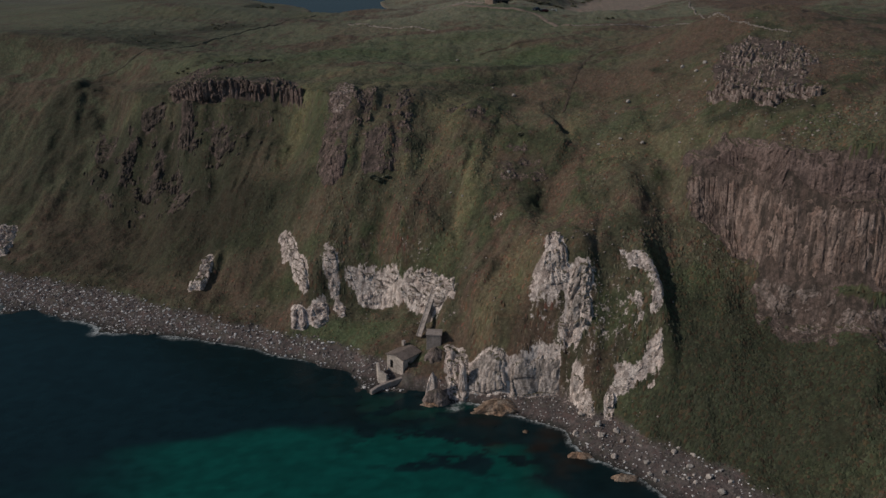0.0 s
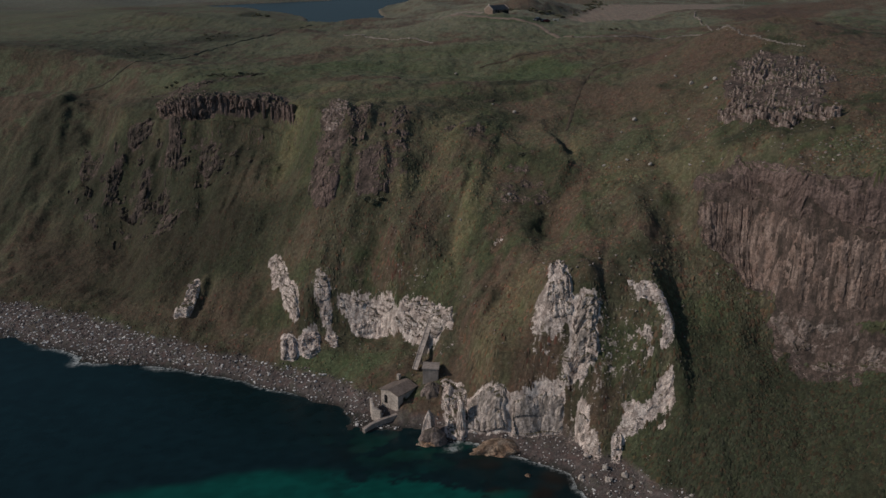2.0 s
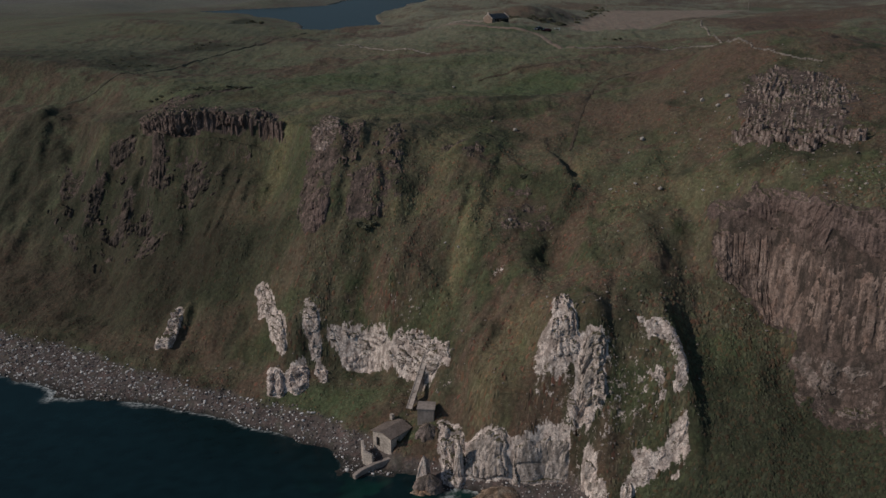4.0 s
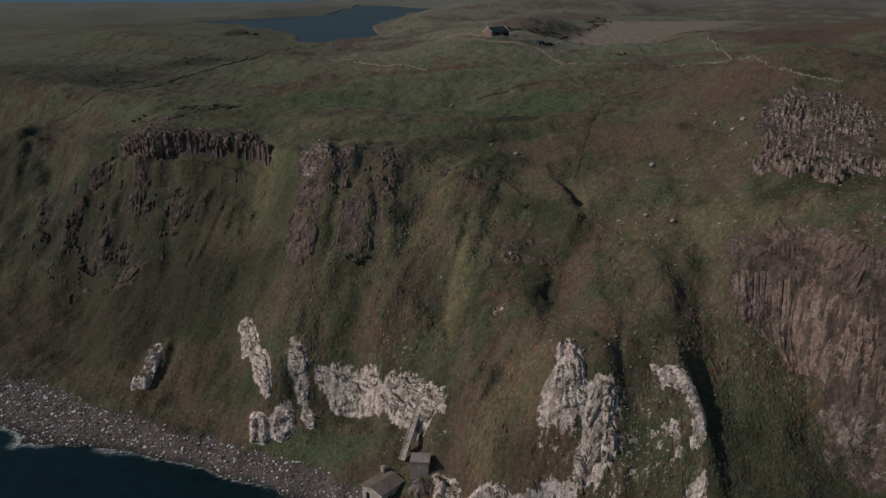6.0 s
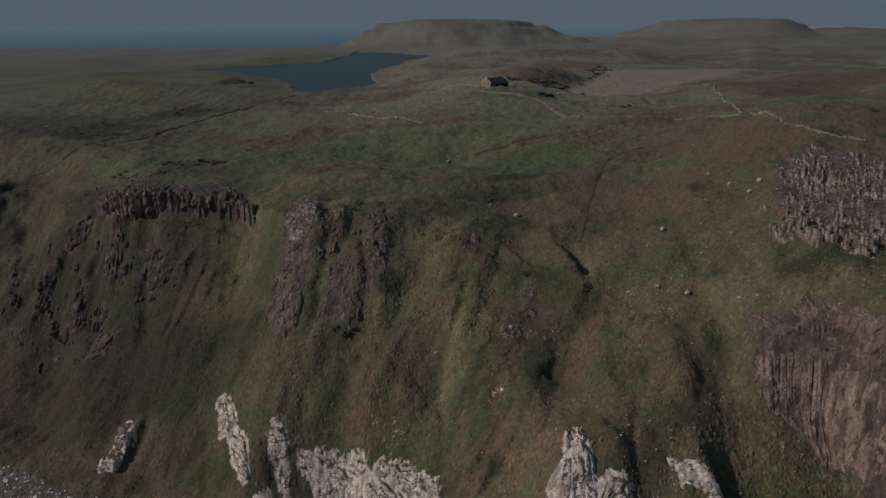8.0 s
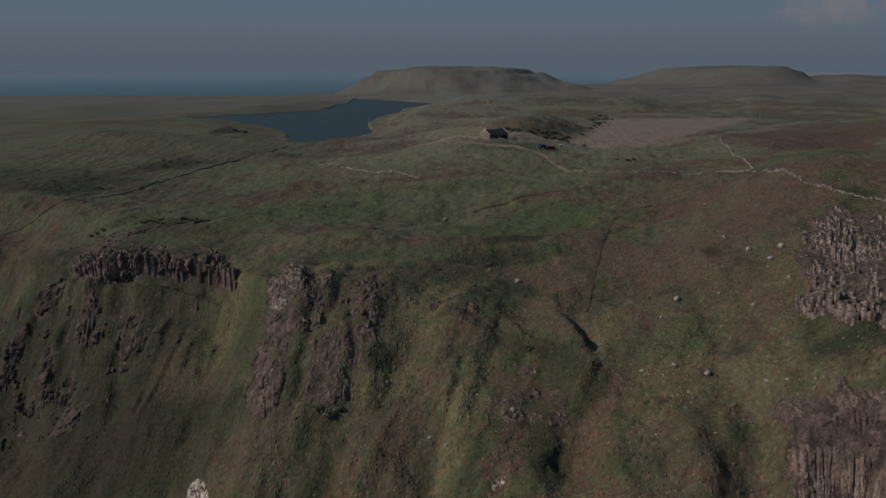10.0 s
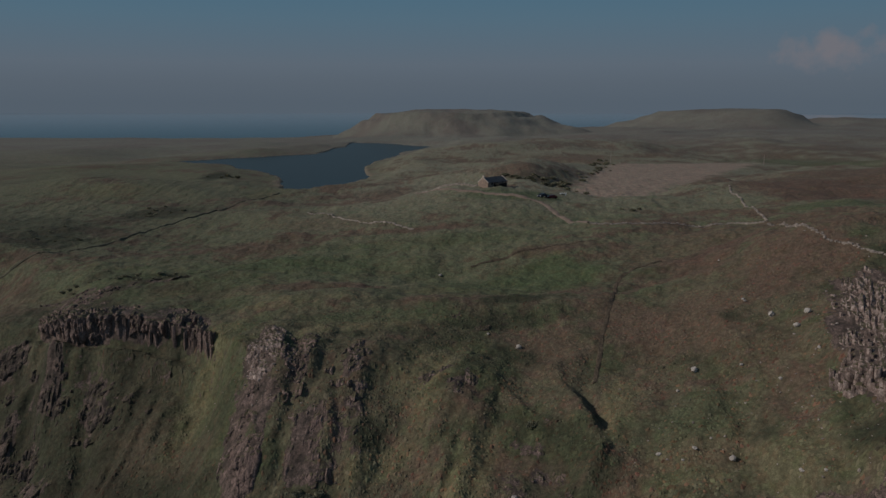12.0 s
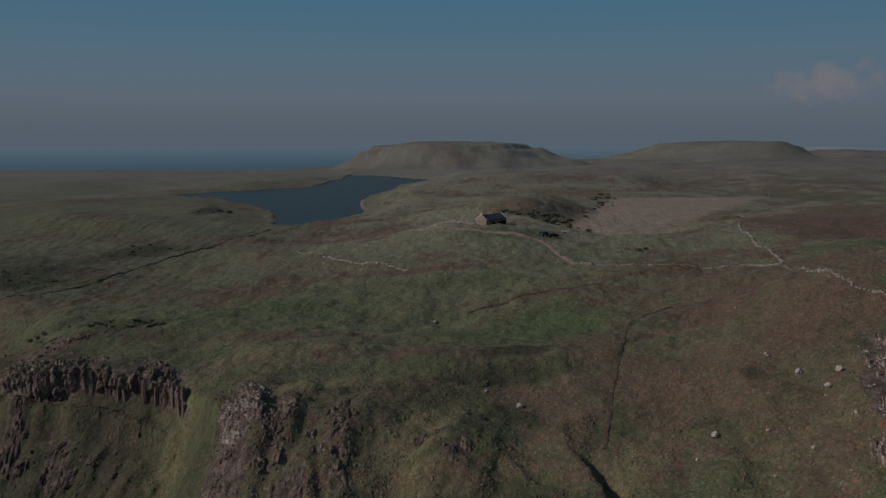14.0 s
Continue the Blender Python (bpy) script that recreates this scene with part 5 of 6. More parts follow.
def scatter(name, label, mat, xs, ys, sizes, tints, seed, lift=0.15, kind="stuff", squash=0.75):
    """Very many small stones as one mesh."""
    rs = np.random.RandomState(seed)
    bm = bmesh.new()
    bmesh.ops.create_icosphere(bm, subdivisions=1, radius=1.0)
    base = np.array([v.co for v in bm.verts])
    tri = np.array([[v.index for v in f.verts] for f in bm.faces])
    bm.free()
    n, k = len(xs), len(base)
    shape = base[None] * (1 + 0.28 * rs.uniform(-1, 1, (n, k, 1)))
    a = rs.uniform(0, 2 * math.pi, n)
    c, s = np.cos(a)[:, None], np.sin(a)[:, None]
    q = shape * np.stack([rs.uniform(0.7, 1.3, n), rs.uniform(0.7, 1.3, n), squash * rs.uniform(0.6, 1.2, n)], -1)[:, None]
    q = np.stack([c * q[..., 0] - s * q[..., 1], s * q[..., 0] + c * q[..., 1], q[..., 2]], -1) * sizes[:, None, None]
    z = height(xs, ys) + lift * sizes
    q = q + np.stack([xs, ys, z], -1)[:, None]
    faces = (tri[None] + (np.arange(n) * k)[:, None, None]).reshape(-1, 3)
    ob = new(name, mesh_of(name, q.reshape(-1, 3), faces, mat, np.repeat(tints, k, 0)))
    return tagged(ob, label, "stones", kind=kind)


def make_pebble():
    m = material("beach_stone", 0.85)
    c = mix(m, 1.0, tinted(m), ramp(m, grain(m, 4.0, 4), [(0.3, 0.7), (0.7, 1.3)]), "MULTIPLY")
    return finish(m, c)


PEBBLE = make_pebble()
rs = np.random.RandomState(12)
bxs, bys = rs.uniform(-150, 64, 90000), rs.uniform(105, 245, 90000)
bzs = height(bxs, bys)
ok = (bzs > 0.05) & (bzs < 3.7 - 0.8 * rs.rand(90000)) & (bys < 240) & (rs.rand(90000) < 0.9)
ok &= ~((np.abs(bxs + 4) < 7) & (bys > 171))
bxs, bys = bxs[ok][:25000], bys[ok][:25000]
west = step(20, -30, bxs)
size = 0.12 + 0.25 * rs.rand(len(bxs)) ** 2.6 * (0.6 + 0.5 * west)
pale = (rs.rand(len(bxs)) < 0.21 + 0.17 * west)[:, None]
tone = np.where(pale, np.array((0.66, 0.62, 0.60)), np.array((0.15, 0.125, 0.118)))
tone = tone * rs.uniform(0.6, 1.25, len(bxs))[:, None]
scatter("beach_stones", "mixed dark and pale cobbles covering the shore", PEBBLE, bxs, bys, size, tone, 5)

# loose stones below the crags
lots = [(78, 200, 16, 26, 300), (62, 190, 18, 10, 70), (48, 215, 16, 14, 40), (26, 172, 12, 10, 260), (-22, 203, 22, 6, 120), (-28, 238, 10, 12, 90), (78, 172, 14, 5, 160), (92, 225, 10, 22, 120), (0, 187, 8, 6, 60), (38, 164, 10, 12, 240)]
px = np.concatenate([rs.normal(a, c * 0.6, n) for a, b, c, d, n in lots])
py = np.concatenate([rs.normal(b, d * 0.6, n) for a, b, c, d, n in lots])
tone = np.array((0.30, 0.25, 0.22)) * rs.uniform(0.5, 1.2, len(px))[:, None]
scatter("loose_stones", "small pale stones strewn in the grass below the crags", PEBBLE, px, py, 0.10 + 0.26 * rs.rand(len(px)) ** 3, tone, 6)


# ---- grass, bracken and heather --------------------------------------------------
def tufts(name, label, n, x0, x1, y0, y1, seed, small, large, steep=3.0):
    rs = np.random.RandomState(seed)
    xs, ys = rs.uniform(x0, x1, n), rs.uniform(y0, y1, n)
    # clustered: more where the cover is rough
    zs = height(xs, ys)
    okay = (zs > 3.2) & (fbm(xs / 5, ys / 5, 3, seed) + 0.55 > rs.rand(n) * 0.9)
    slope = np.hypot(height(xs + 0.4, ys) - zs, height(xs, ys + 0.4) - zs) / 0.4
    okay &= (slope < steep) & (rock_near("chalk", xs, ys) < 0.42) & (rock_near("basalt", xs, ys) < 0.5)
    xs, ys, zs = xs[okay], ys[okay], zs[okay]
    n = len(xs)
    wide = small + (large - small) * rs.rand(n) ** 2
    tall = wide * rs.uniform(0.16, 0.40, n) * (1 - 0.15 * step(210, 260, ys) - 0.4 * step(258, 275, ys))
    ring = 5
    ang = rs.uniform(0, 2 * math.pi, (n, 1)) + np.arange(ring) * 2 * math.pi / ring + rs.uniform(-0.4, 0.4, (n, ring))
    rad = wide[:, None] * rs.uniform(0.6, 1.2, (n, ring))
    lowx, lowy = xs[:, None] + rad * np.cos(ang), ys[:, None] + rad * np.sin(ang)
    lowz = height(lowx, lowy) - 0.05 + 0.25 * tall[:, None] * rs.rand(n, ring)
    topx, topy = xs + wide * rs.uniform(-0.4, 0.4, n), ys + wide * rs.uniform(-0.4, 0.4, n)
    verts = np.concatenate([np.stack([topx, topy, zs + tall], -1)[:, None], np.stack([lowx, lowy, lowz], -1)], 1)
    k = (np.arange(n) * (ring + 1))[:, None, None]
    fan = np.array([(0, 1 + i, 1 + (i + 1) % ring) for i in range(ring)])[None]
    calm = 0.35 + 0.65 * (1 - step(200, 260, ys))
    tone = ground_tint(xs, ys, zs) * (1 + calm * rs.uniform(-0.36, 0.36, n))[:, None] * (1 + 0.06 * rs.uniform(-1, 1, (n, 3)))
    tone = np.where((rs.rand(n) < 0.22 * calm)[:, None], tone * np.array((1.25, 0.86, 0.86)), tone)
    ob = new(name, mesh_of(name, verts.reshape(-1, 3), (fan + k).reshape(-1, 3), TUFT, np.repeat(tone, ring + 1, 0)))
    return tagged(ob, label, "vegetation", kind="stuff")


tufts("slope_grass", "rough grass and bracken clumps covering the coastal slope", 230000, -140, 108, 134, 262, 21, 0.18, 0.52, 5.5)
tufts("scrub_growth", "dense low scrub of bracken and bramble above the beach", 70000, 40, 108, 100, 178, 24, 0.25, 0.65, 5.5)
tufts("moor_grass", "tussocks of grass and heather on the moor", 100000, -135, 130, 262, 350, 22, 0.18, 0.4)


# ---- bushes ------------------------------------------------------------------------
LEAF = make_plain("bush_leaves", (0.165, 0.158, 0.105), 0.9, 1.2, 0.5, 0.0)
BARK = make_plain("bush_bark", (0.09, 0.07, 0.05), 0.9, 4.0)


def bush_model(seed, label):
    rs = np.random.RandomState(seed)
    top = holder("bush", Matrix(), label, "bush", group="bushes")
    bm = bmesh.new()
    for k in range(4):
        a, r = k * 1.6 + rs.rand(), rs.uniform(0.2, 0.5)
        bmesh.ops.create_cone(bm, cap_ends=True, segments=6, radius1=0.07, radius2=0.03, depth=1.3,
                              matrix=pose(r * math.cos(a) * 0.6, r * math.sin(a) * 0.6, 0.45, 18 * math.sin(a), 18 * math.cos(a), 0))
    part("stem", bm, BARK, top)
    n = 520
    d = rs.normal(size=(n, 3))
    d /= np.linalg.norm(d, axis=1, keepdims=True)
    lump = 1 + 0.5 * fbm(d[:, 0] * 2 + seed, d[:, 1] * 2 + d[:, 2], 3, seed)
    c = d * (rs.uniform(0.55, 1.0, n) * lump)[:, None] * np.array((1.25, 1.1, 0.8)) + np.array((0, 0, 0.95))
    c[:, 2] = np.maximum(c[:, 2], 0.08)
    q = c[:, None] + rs.normal(size=(n, 4, 3)) * 0.15
    ob = new("crown", mesh_of("crown", q.reshape(-1, 3), np.arange(n * 4).reshape(-1, 4), LEAF))
    ob.parent = top
    return top


bush = bush_model(1, "dark green scrub bush growing on rough ground")
BUSHES = [(-17.3, 215.5, 1.1), (-19.3, 216.5, 0.9), (-15.4, 216, 0.8), (21, 221, 0.8), (-119, 566, 1.4), (-112, 560, 1.3), (64, 352, 0.7), (67, 349, 0.8), (70, 353, 0.6), (53, 432, 1.1), (66, 430, 1.0)]
rs = np.random.RandomState(31)
SCRUB = ((33, 460), (47, 458), (59, 457), (66, 478), (86, 532), (102, 590), (112, 617))
for k in range(80):
    u = rs.rand() ** 1.3
    x, y = along_line(SCRUB, u)
    BUSHES.append((x + rs.normal() * 2.5, y + rs.normal() * (4 + 6 * u), rs.uniform(0.6, 1.7)))
# gorse on the brow above the columns and out on the moor
for cx, cy, a, b, count in ((-68, 297, 9, 3.0, 16), (-86, 295, 8, 2.0, 7), (-122, 350, 9, 14, 10), (-103, 401, 11, 10, 12), (-124, 562, 8, 10, 6)):
    for k in range(count):
        BUSHES.append((cx + rs.normal() * a * 0.6, cy + rs.normal() * b * 0.6, rs.uniform(0.6, 1.2)))
for k, (x, y, s) in enumerate(BUSHES):
    low = 0.8 if k < 11 else 0.5
    s = 0.7 * s if k > 90 else s
    m = pose(x, y, ground_at(x, y) - 0.15 * s, 0, 0, k * 77) @ Matrix.Diagonal((s, s, s * low, 1))
    if k:
        copy_thing(bush, m).matrix_world = m
    else:
        bush.matrix_world = m


# ---- the landing: hut, pier, winch block and incline --------------------------------
def stone_hut():
    """Ruined stone store, ridge along local y, origin at the floor."""
    w, l, e, r, t = 5.2, 6.0, 3.2, 3.9, 0.45
    top = holder("stone_hut", pose(-9.4, 173.6, 2.9, 0, 0, -40), "small derelict stone hut with a sagging grey roof by the pier", "hut")
    x0, x1 = -w, 0.0
    bm = bmesh.new()
    box(bm, x0, 0, -2.5, x0 + 1.0, t, e)
    box(bm, x0 + 2.0, 0, -2.5, x1, t, e)
    box(bm, x0 + 1.0, 0, 2.1, x0 + 2.0, t, e)
    box(bm, x0 + 1.0, 0, -2.5, x0 + 2.0, t, 0.0)
    mid = (x0 + x1) / 2
    vs = [bm.verts.new(p) for p in ((x0, 0, e), (x1, 0, e), (mid, 0, r), (x0, t, e), (x1, t, e), (mid, t, r))]
    for f in ((0, 1, 2), (5, 4, 3), (0, 2, 5, 3), (1, 4, 5, 2), (0, 3, 4, 1)):
        bm.faces.new([vs[k] for k in f])
    part("front_wall", bm, STONE, top)
    bm = bmesh.new()
    box(bm, x0, l - t, -2.5, x1, l, e)
    vs = [bm.verts.new(p) for p in ((x0, l - t, e), (x1, l - t, e), (mid, l - t, r), (x0, l, e), (x1, l, e), (mid, l, r))]
    for f in ((0, 1, 2), (5, 4, 3), (0, 2, 5, 3), (1, 4, 5, 2), (0, 3, 4, 1)):
        bm.faces.new([vs[k] for k in f])
    part("back_wall", bm, STONE, top)
    for name, a in (("side_wall", x0), ("side_wall", x1 - t)):
        bm = bmesh.new()
        box(bm, a, t, -2.5, a + t, 1.7, e)
        box(bm, a, 2.7, -2.5, a + t, l - t, e)
        box(bm, a, 1.7, -2.5, a + t, 2.7, 1.0)
        box(bm, a, 1.7, 2.0, a + t, 2.7, e)
        part(name, bm, STONE, top)
    # near-black floor and doorway panel put the dark inside into the colour
    bm = bmesh.new()
    box(bm, x0 + 0.2, 0.2, 0.02, x1 - 0.2, l - 0.2, 0.1)
    part("floor_slab", bm, DARK, top)
    bm = bmesh.new()
    box(bm, x0 + 1.02, 0.3, 0.05, x0 + 1.98, 0.36, 2.08)
    part("door", bm, DARK, top, "near-black panel in the doorway for the dark inside")
    half = w / 2 + 0.35
    fall = (r - e) / (w / 2)
    for side in (-1, 1):
        slope = part("roof_slope", bmesh.new(), ROOF, top)
        bm = bmesh.new()
        n = 7
        for k in range(n):
            a, b = -0.35 + (l + 0.7) * k / n, -0.35 + (l + 0.7) * (k + 1) / n - 0.02
            sag = 0.10 * math.sin(math.pi * k / n) + 0.02 * (k % 2)
            za, zb = r + 0.16 - sag, r + 0.16 - half * fall - sag
            sheet_bm = bmesh.new()
            vs = [sheet_bm.verts.new(p) for p in ((mid, a, za), (mid + side * half, a, zb), (mid + side * half, b, zb), (mid, b, za),
                                                  (mid, a, za - 0.12), (mid + side * half, a, zb - 0.12), (mid + side * half, b, zb - 0.12), (mid, b, za - 0.12))]
            for f in ((0, 1, 2, 3), (7, 6, 5, 4), (0, 4, 5, 1), (1, 5, 6, 2), (2, 6, 7, 3), (3, 7, 4, 0)):
                sheet_bm.faces.new([vs[i] for i in f])
            part("roof_sheet", sheet_bm, ROOF, slope)
        vs = [bm.verts.new(p) for p in ((mid, 0, r - 0.02), (mid + side * w / 2, 0, e - 0.02), (mid + side * w / 2, l, e - 0.02), (mid, l, r - 0.02))]
        bm.faces.new(vs)
        bm.to_mesh(slope.data)
        bm.free()
    bm = bmesh.new()
    box(bm, x0 + 0.1, l - 0.9, e - 0.2, x0 + 0.8, l - 0.2, r + 0.9)
    part("chimney", bm, STONE, top)
    return top


stone_hut()


def strip_wall(name, label, points, wide, z_low, z_high, mat, category, parts=None):
    """A solid wall along a line in plan."""
    top = holder(name, pose(*points[0], 0), label, category)
    for k, ((ax, ay), (bx, by)) in enumerate(zip(points, points[1:])):
        dx, dy = bx - ax, by - ay
        d = math.hypot(dx, dy)
        nx, ny = -dy / d * wide / 2, dx / d * wide / 2
        ox, oy = points[0]
        bm = bmesh.new()
        zl, zh = z_low, z_high[k] if isinstance(z_high, (tuple, list)) else z_high
        zh2 = z_high[k + 1] if isinstance(z_high, (tuple, list)) else z_high
        over = 0.15
        ax2, ay2, bx2, by2 = ax - dx / d * over, ay - dy / d * over, bx + dx / d * over, by + dy / d * over
        pts = [(ax2 + nx, ay2 + ny), (ax2 - nx, ay2 - ny), (bx2 - nx, by2 - ny), (bx2 + nx, by2 + ny)]
        hs = (zh, zh, zh2, zh2)
        vs = [bm.verts.new((x - ox, y - oy, zl)) for x, y in pts] + [bm.verts.new((x - ox, y - oy, h + 0.003 * k)) for (x, y), h in zip(pts, hs)]
        for f in ((3, 2, 1, 0), (4, 5, 6, 7), (0, 1, 5, 4), (1, 2, 6, 5), (2, 3, 7, 6), (3, 0, 4, 7)):
            bm.faces.new([vs[i] for i in f])
        bmesh.ops.bevel(bm, geom=list(bm.edges), offset=0.08, segments=1, affect="EDGES")
        part("wall_section", bm, mat, top)
    return top


strip_wall("pier", "narrow weathered concrete pier bending out into the water", ((-16.6, 168.6), (-15.4, 170.0), (-12.8, 171.8), (-9.4, 173.4), (-6.5, 175.2)), 0.9, -2.5, (0.9, 1.2, 1.5, 1.9, 2.4), CONCRETE, "pier")
strip_wall("yard_wall", "low broken stone wall beside the hut", ((-13.2, 172.4), (-15.0, 173.4), (-15.6, 176.2)), 0.6, -1.5, (3.0, 3.6, 4.2), STONE, "wall")

winch = holder("winch_block", pose(-2.1, 179.0, 8.3, 0, 0, -4), "square grey concrete winch block above the landing", "block")
bm = bmesh.new()
box(bm, -1.8, -1.5, -2.5, 1.8, 1.5, 2.4, 0.05, 3)
bmesh.ops.bevel(bm, geom=list(bm.edges), offset=0.12, segments=2, affect="EDGES")
part("body", bm, CONCRETE, winch)
bm = bmesh.new()
box(bm, -1.9, -1.6, 2.4, 1.9, 1.6, 2.6, 0.04, 4)
part("cap_slab", bm, CONCRETE, winch)


def incline():
    a, b = Vector((-5.9, 182.4, 8.1)), Vector((-1.1, 193.2, 19.6))
    top = holder("incline", Matrix.Translation(a), "straight concrete incline rising over the chalk face", "ramp")
    d = b - a
    side = Vector((d.y, -d.x, 0)).normalized()
    up = side.cross(d).normalized() * (1 if side.cross(d).z > 0 else -1)
    for name, s0, s1, u0, u1, mat in (("deck", -0.6, 0.6, -0.5, 0.0, PALECONCRETE), ("kerb", -0.68, -0.52, -0.1, 0.15, PALECONCRETE), ("kerb", 0.52, 0.68, -0.1, 0.15, PALECONCRETE)):
        bm = bmesh.new()
        vs = [bm.verts.new(d * f + side * s + up * u) for f in (0, 1) for s, u in ((s0, u0), (s1, u0), (s1, u1), (s0, u1))]
        for f in ((3, 2, 1, 0), (4, 5, 6, 7), (0, 1, 5, 4), (1, 2, 6, 5), (2, 3, 7, 6), (3, 0, 4, 7)):
            bm.faces.new([vs[i] for i in f])
        part(name, bm, mat, top)
    for k in range(10):
        f = (k + 0.5) / 10
        bm = bmesh.new()
        c = d * f + up * 0.004
        vs = [bm.verts.new(c + d.normalized() * g + side * s + up * u) for g in (-0.12, 0.12) for s, u in ((-0.5, 0), (0.5, 0), (0.5, 0.08), (-0.5, 0.08))]
        for q in ((3, 2, 1, 0), (4, 5, 6, 7), (0, 1, 5, 4), (1, 2, 6, 5), (2, 3, 7, 6), (3, 0, 4, 7)):
            bm.faces.new([vs[i] for i in q])
        part("sleeper", bm, CONCRETE, top)
    for f in (0.25, 0.5, 0.75):
        c = d * f
        z = ground_at(a.x + c.x, a.y + c.y) - a.z - 0.6
        bm = bmesh.new()
        box(bm, c.x - 0.5, c.y - 0.3, min(z, c.z - 0.8), c.x + 0.5, c.y + 0.3, c.z - 0.2)
        part("pier_support", bm, CONCRETE, top)
    bm = bmesh.new()
    box(bm, d.x - 1.1, d.y - 0.5, d.z - 2.0, d.x + 1.4, d.y + 1.2, d.z + 0.5, 0.08, 5)
    part("head_block", bm, CONCRETE, top)


incline()


# ---- the plateau: cottage, cars, walls, track, poles -----------------------------------
HARL = make_plain("cottage_wall", (0.28, 0.205, 0.165), 0.9, 2.0, 0.25)
GLASS = make_plain("dark_glazing", (0.015, 0.017, 0.02), 0.1, 3.0, 0.1)
PAINT = make_plain("white_paint", (0.75, 0.74, 0.72), 0.6, 3.0, 0.08)


def cottage():
    w, l, e, r, t = 4.6, 11.5, 1.75, 3.35, 0.4
    x, y = 18.8, 387.5
    top = holder("cottage", pose(x, y, ground_at(x + 2, y + 2) - 0.1, 0, 0, -42), "old stone cottage with a dark slate roof on a grassy knoll", "house")
    for name, y0 in (("gable_wall", 0.0), ("gable_wall", l - t)):
        bm = bmesh.new()
        vs = [bm.verts.new(p) for q in (y0, y0 + t) for p in ((0, q, -3), (w, q, -3), (w, q, e), (w / 2, q, r), (0, q, e))]
        bm.faces.new(vs[:5][::-1])
        bm.faces.new(vs[5:])
        for k in range(5):
            bm.faces.new((vs[k], vs[(k + 1) % 5], vs[5 + (k + 1) % 5], vs[5 + k]))
        part(name, bm, HARL, top)
    for name, x0 in (("side_wall", 0.0), ("side_wall", w - t)):
        bm = bmesh.new()
        for a, b, z0, z1 in ((t, 2.0, -3, e), (3.0, 5.2, -3, e), (6.2, 8.4, -3, e), (9.4, l - t, -3, e), (2.0, 3.0, -3, 0.7), (2.0, 3.0, 1.55, e), (5.2, 6.2, 1.65, e), (8.4, 9.4, -3, 0.7), (8.4, 9.4, 1.55, e), (5.2, 6.2, -3, 0.0)):
            box(bm, x0, a, z0, x0 + t, b, z1)
        part(name, bm, HARL, top)
        for a in (2.0, 8.4):
            bm = bmesh.new()
            box(bm, x0 + 0.15, a, 0.7, x0 + 0.22, a + 1.0, 1.55)
            part("window", bm, GLASS, top)
        bm = bmesh.new()
        box(bm, x0 + 0.15, 5.2, 0.0, x0 + 0.22, 6.2, 1.65)
        part("door", bm, DARK, top)
    fall = (r - e) / (w / 2)
    for side in (-1, 1):
        bm = bmesh.new()
        h = w / 2 + 0.25
        vs = [bm.verts.new((w / 2 + side * q, y0, r + 0.15 - q * fall - dz)) for dz in (0, 0.14) for q, y0 in ((0, 0.25), (h, 0.25), (h, l - 0.25), (0, l - 0.25))]
        for f in ((0, 1, 2, 3), (7, 6, 5, 4), (0, 4, 5, 1), (1, 5, 6, 2), (2, 6, 7, 3), (3, 7, 4, 0)):
            bm.faces.new([vs[i] for i in f])
        part("roof", bm, SLATE, top)
    for y0 in (-0.05, l - 0.3):
        for side in (-1, 1):
            bm = bmesh.new()
            vs = [bm.verts.new((w / 2 + side * q, y0 + dy, r + 0.35 - q * fall - dz)) for dz in (0, 0.35) for q, dy in ((0, 0), (w / 2 + 0.2, 0), (w / 2 + 0.2, 0.35), (0, 0.35))]
            for f in ((0, 1, 2, 3), (7, 6, 5, 4), (0, 4, 5, 1), (1, 5, 6, 2), (2, 6, 7, 3), (3, 7, 4, 0)):
                bm.faces.new([vs[i] for i in f])
            part("coping", bm, STONE, top)
    bm = bmesh.new()
    box(bm, w / 2 - 0.35, 0.05, r - 0.3, w / 2 + 0.35, 0.75, r + 0.8)
    part("chimney", bm, STONE, top)
    bm = bmesh.new()
    box(bm, w + 0.0, 3.5, -3, w + 2.4, 8.0, 1.4)
    part("lean_to", bm, DARK, top, "low dark lean-to")


cottage()


def stone_wall(name, label, points, tall, mat, category="wall", seed=1, stone=0.8, wide=0.7, loose=1.0):
    """A dry-stone wall or bank along a line in plan: rows of uneven stones."""
    rs = random.Random(seed)
    bm = bmesh.new()
    for (ax, ay), (bx, by) in zip(points, points[1:]):
        d = math.hypot(bx - ax, by - ay)
        n = max(1, int(d / stone))
        turn = math.atan2(by - ay, bx - ax)
        for k in range(n):
            f = (k + rs.uniform(0.3, 0.7)) / n
            x, y = ax + (bx - ax) * f + loose * rs.uniform(-0.25, 0.25), ay + (by - ay) * f + loose * rs.uniform(-0.25, 0.25)
            z = ground_at(x, y)
            gap = rs.random() < 0.06
            rows = 1 if gap else 2
            for row in range(rows):
                vs = box(bm, -stone * 0.58, -wide / 2, -0.5 if row == 0 else 0, stone * 0.58, wide / 2, tall / 2 * rs.uniform(0.8, 1.25), 0.12, rs.random())
                bmesh.ops.transform(bm, matrix=pose(x, y, z + row * tall * 0.45, 0, 0, math.degrees(turn) + loose * rs.uniform(-14, 14)), verts=vs)
    me = bpy.data.meshes.new(name)
    bmesh.ops.recalc_face_normals(bm, faces=bm.faces)
    bm.to_mesh(me)
    bm.free()
    me.materials.append(mat)
    return tagged(new(name, me), label, category)


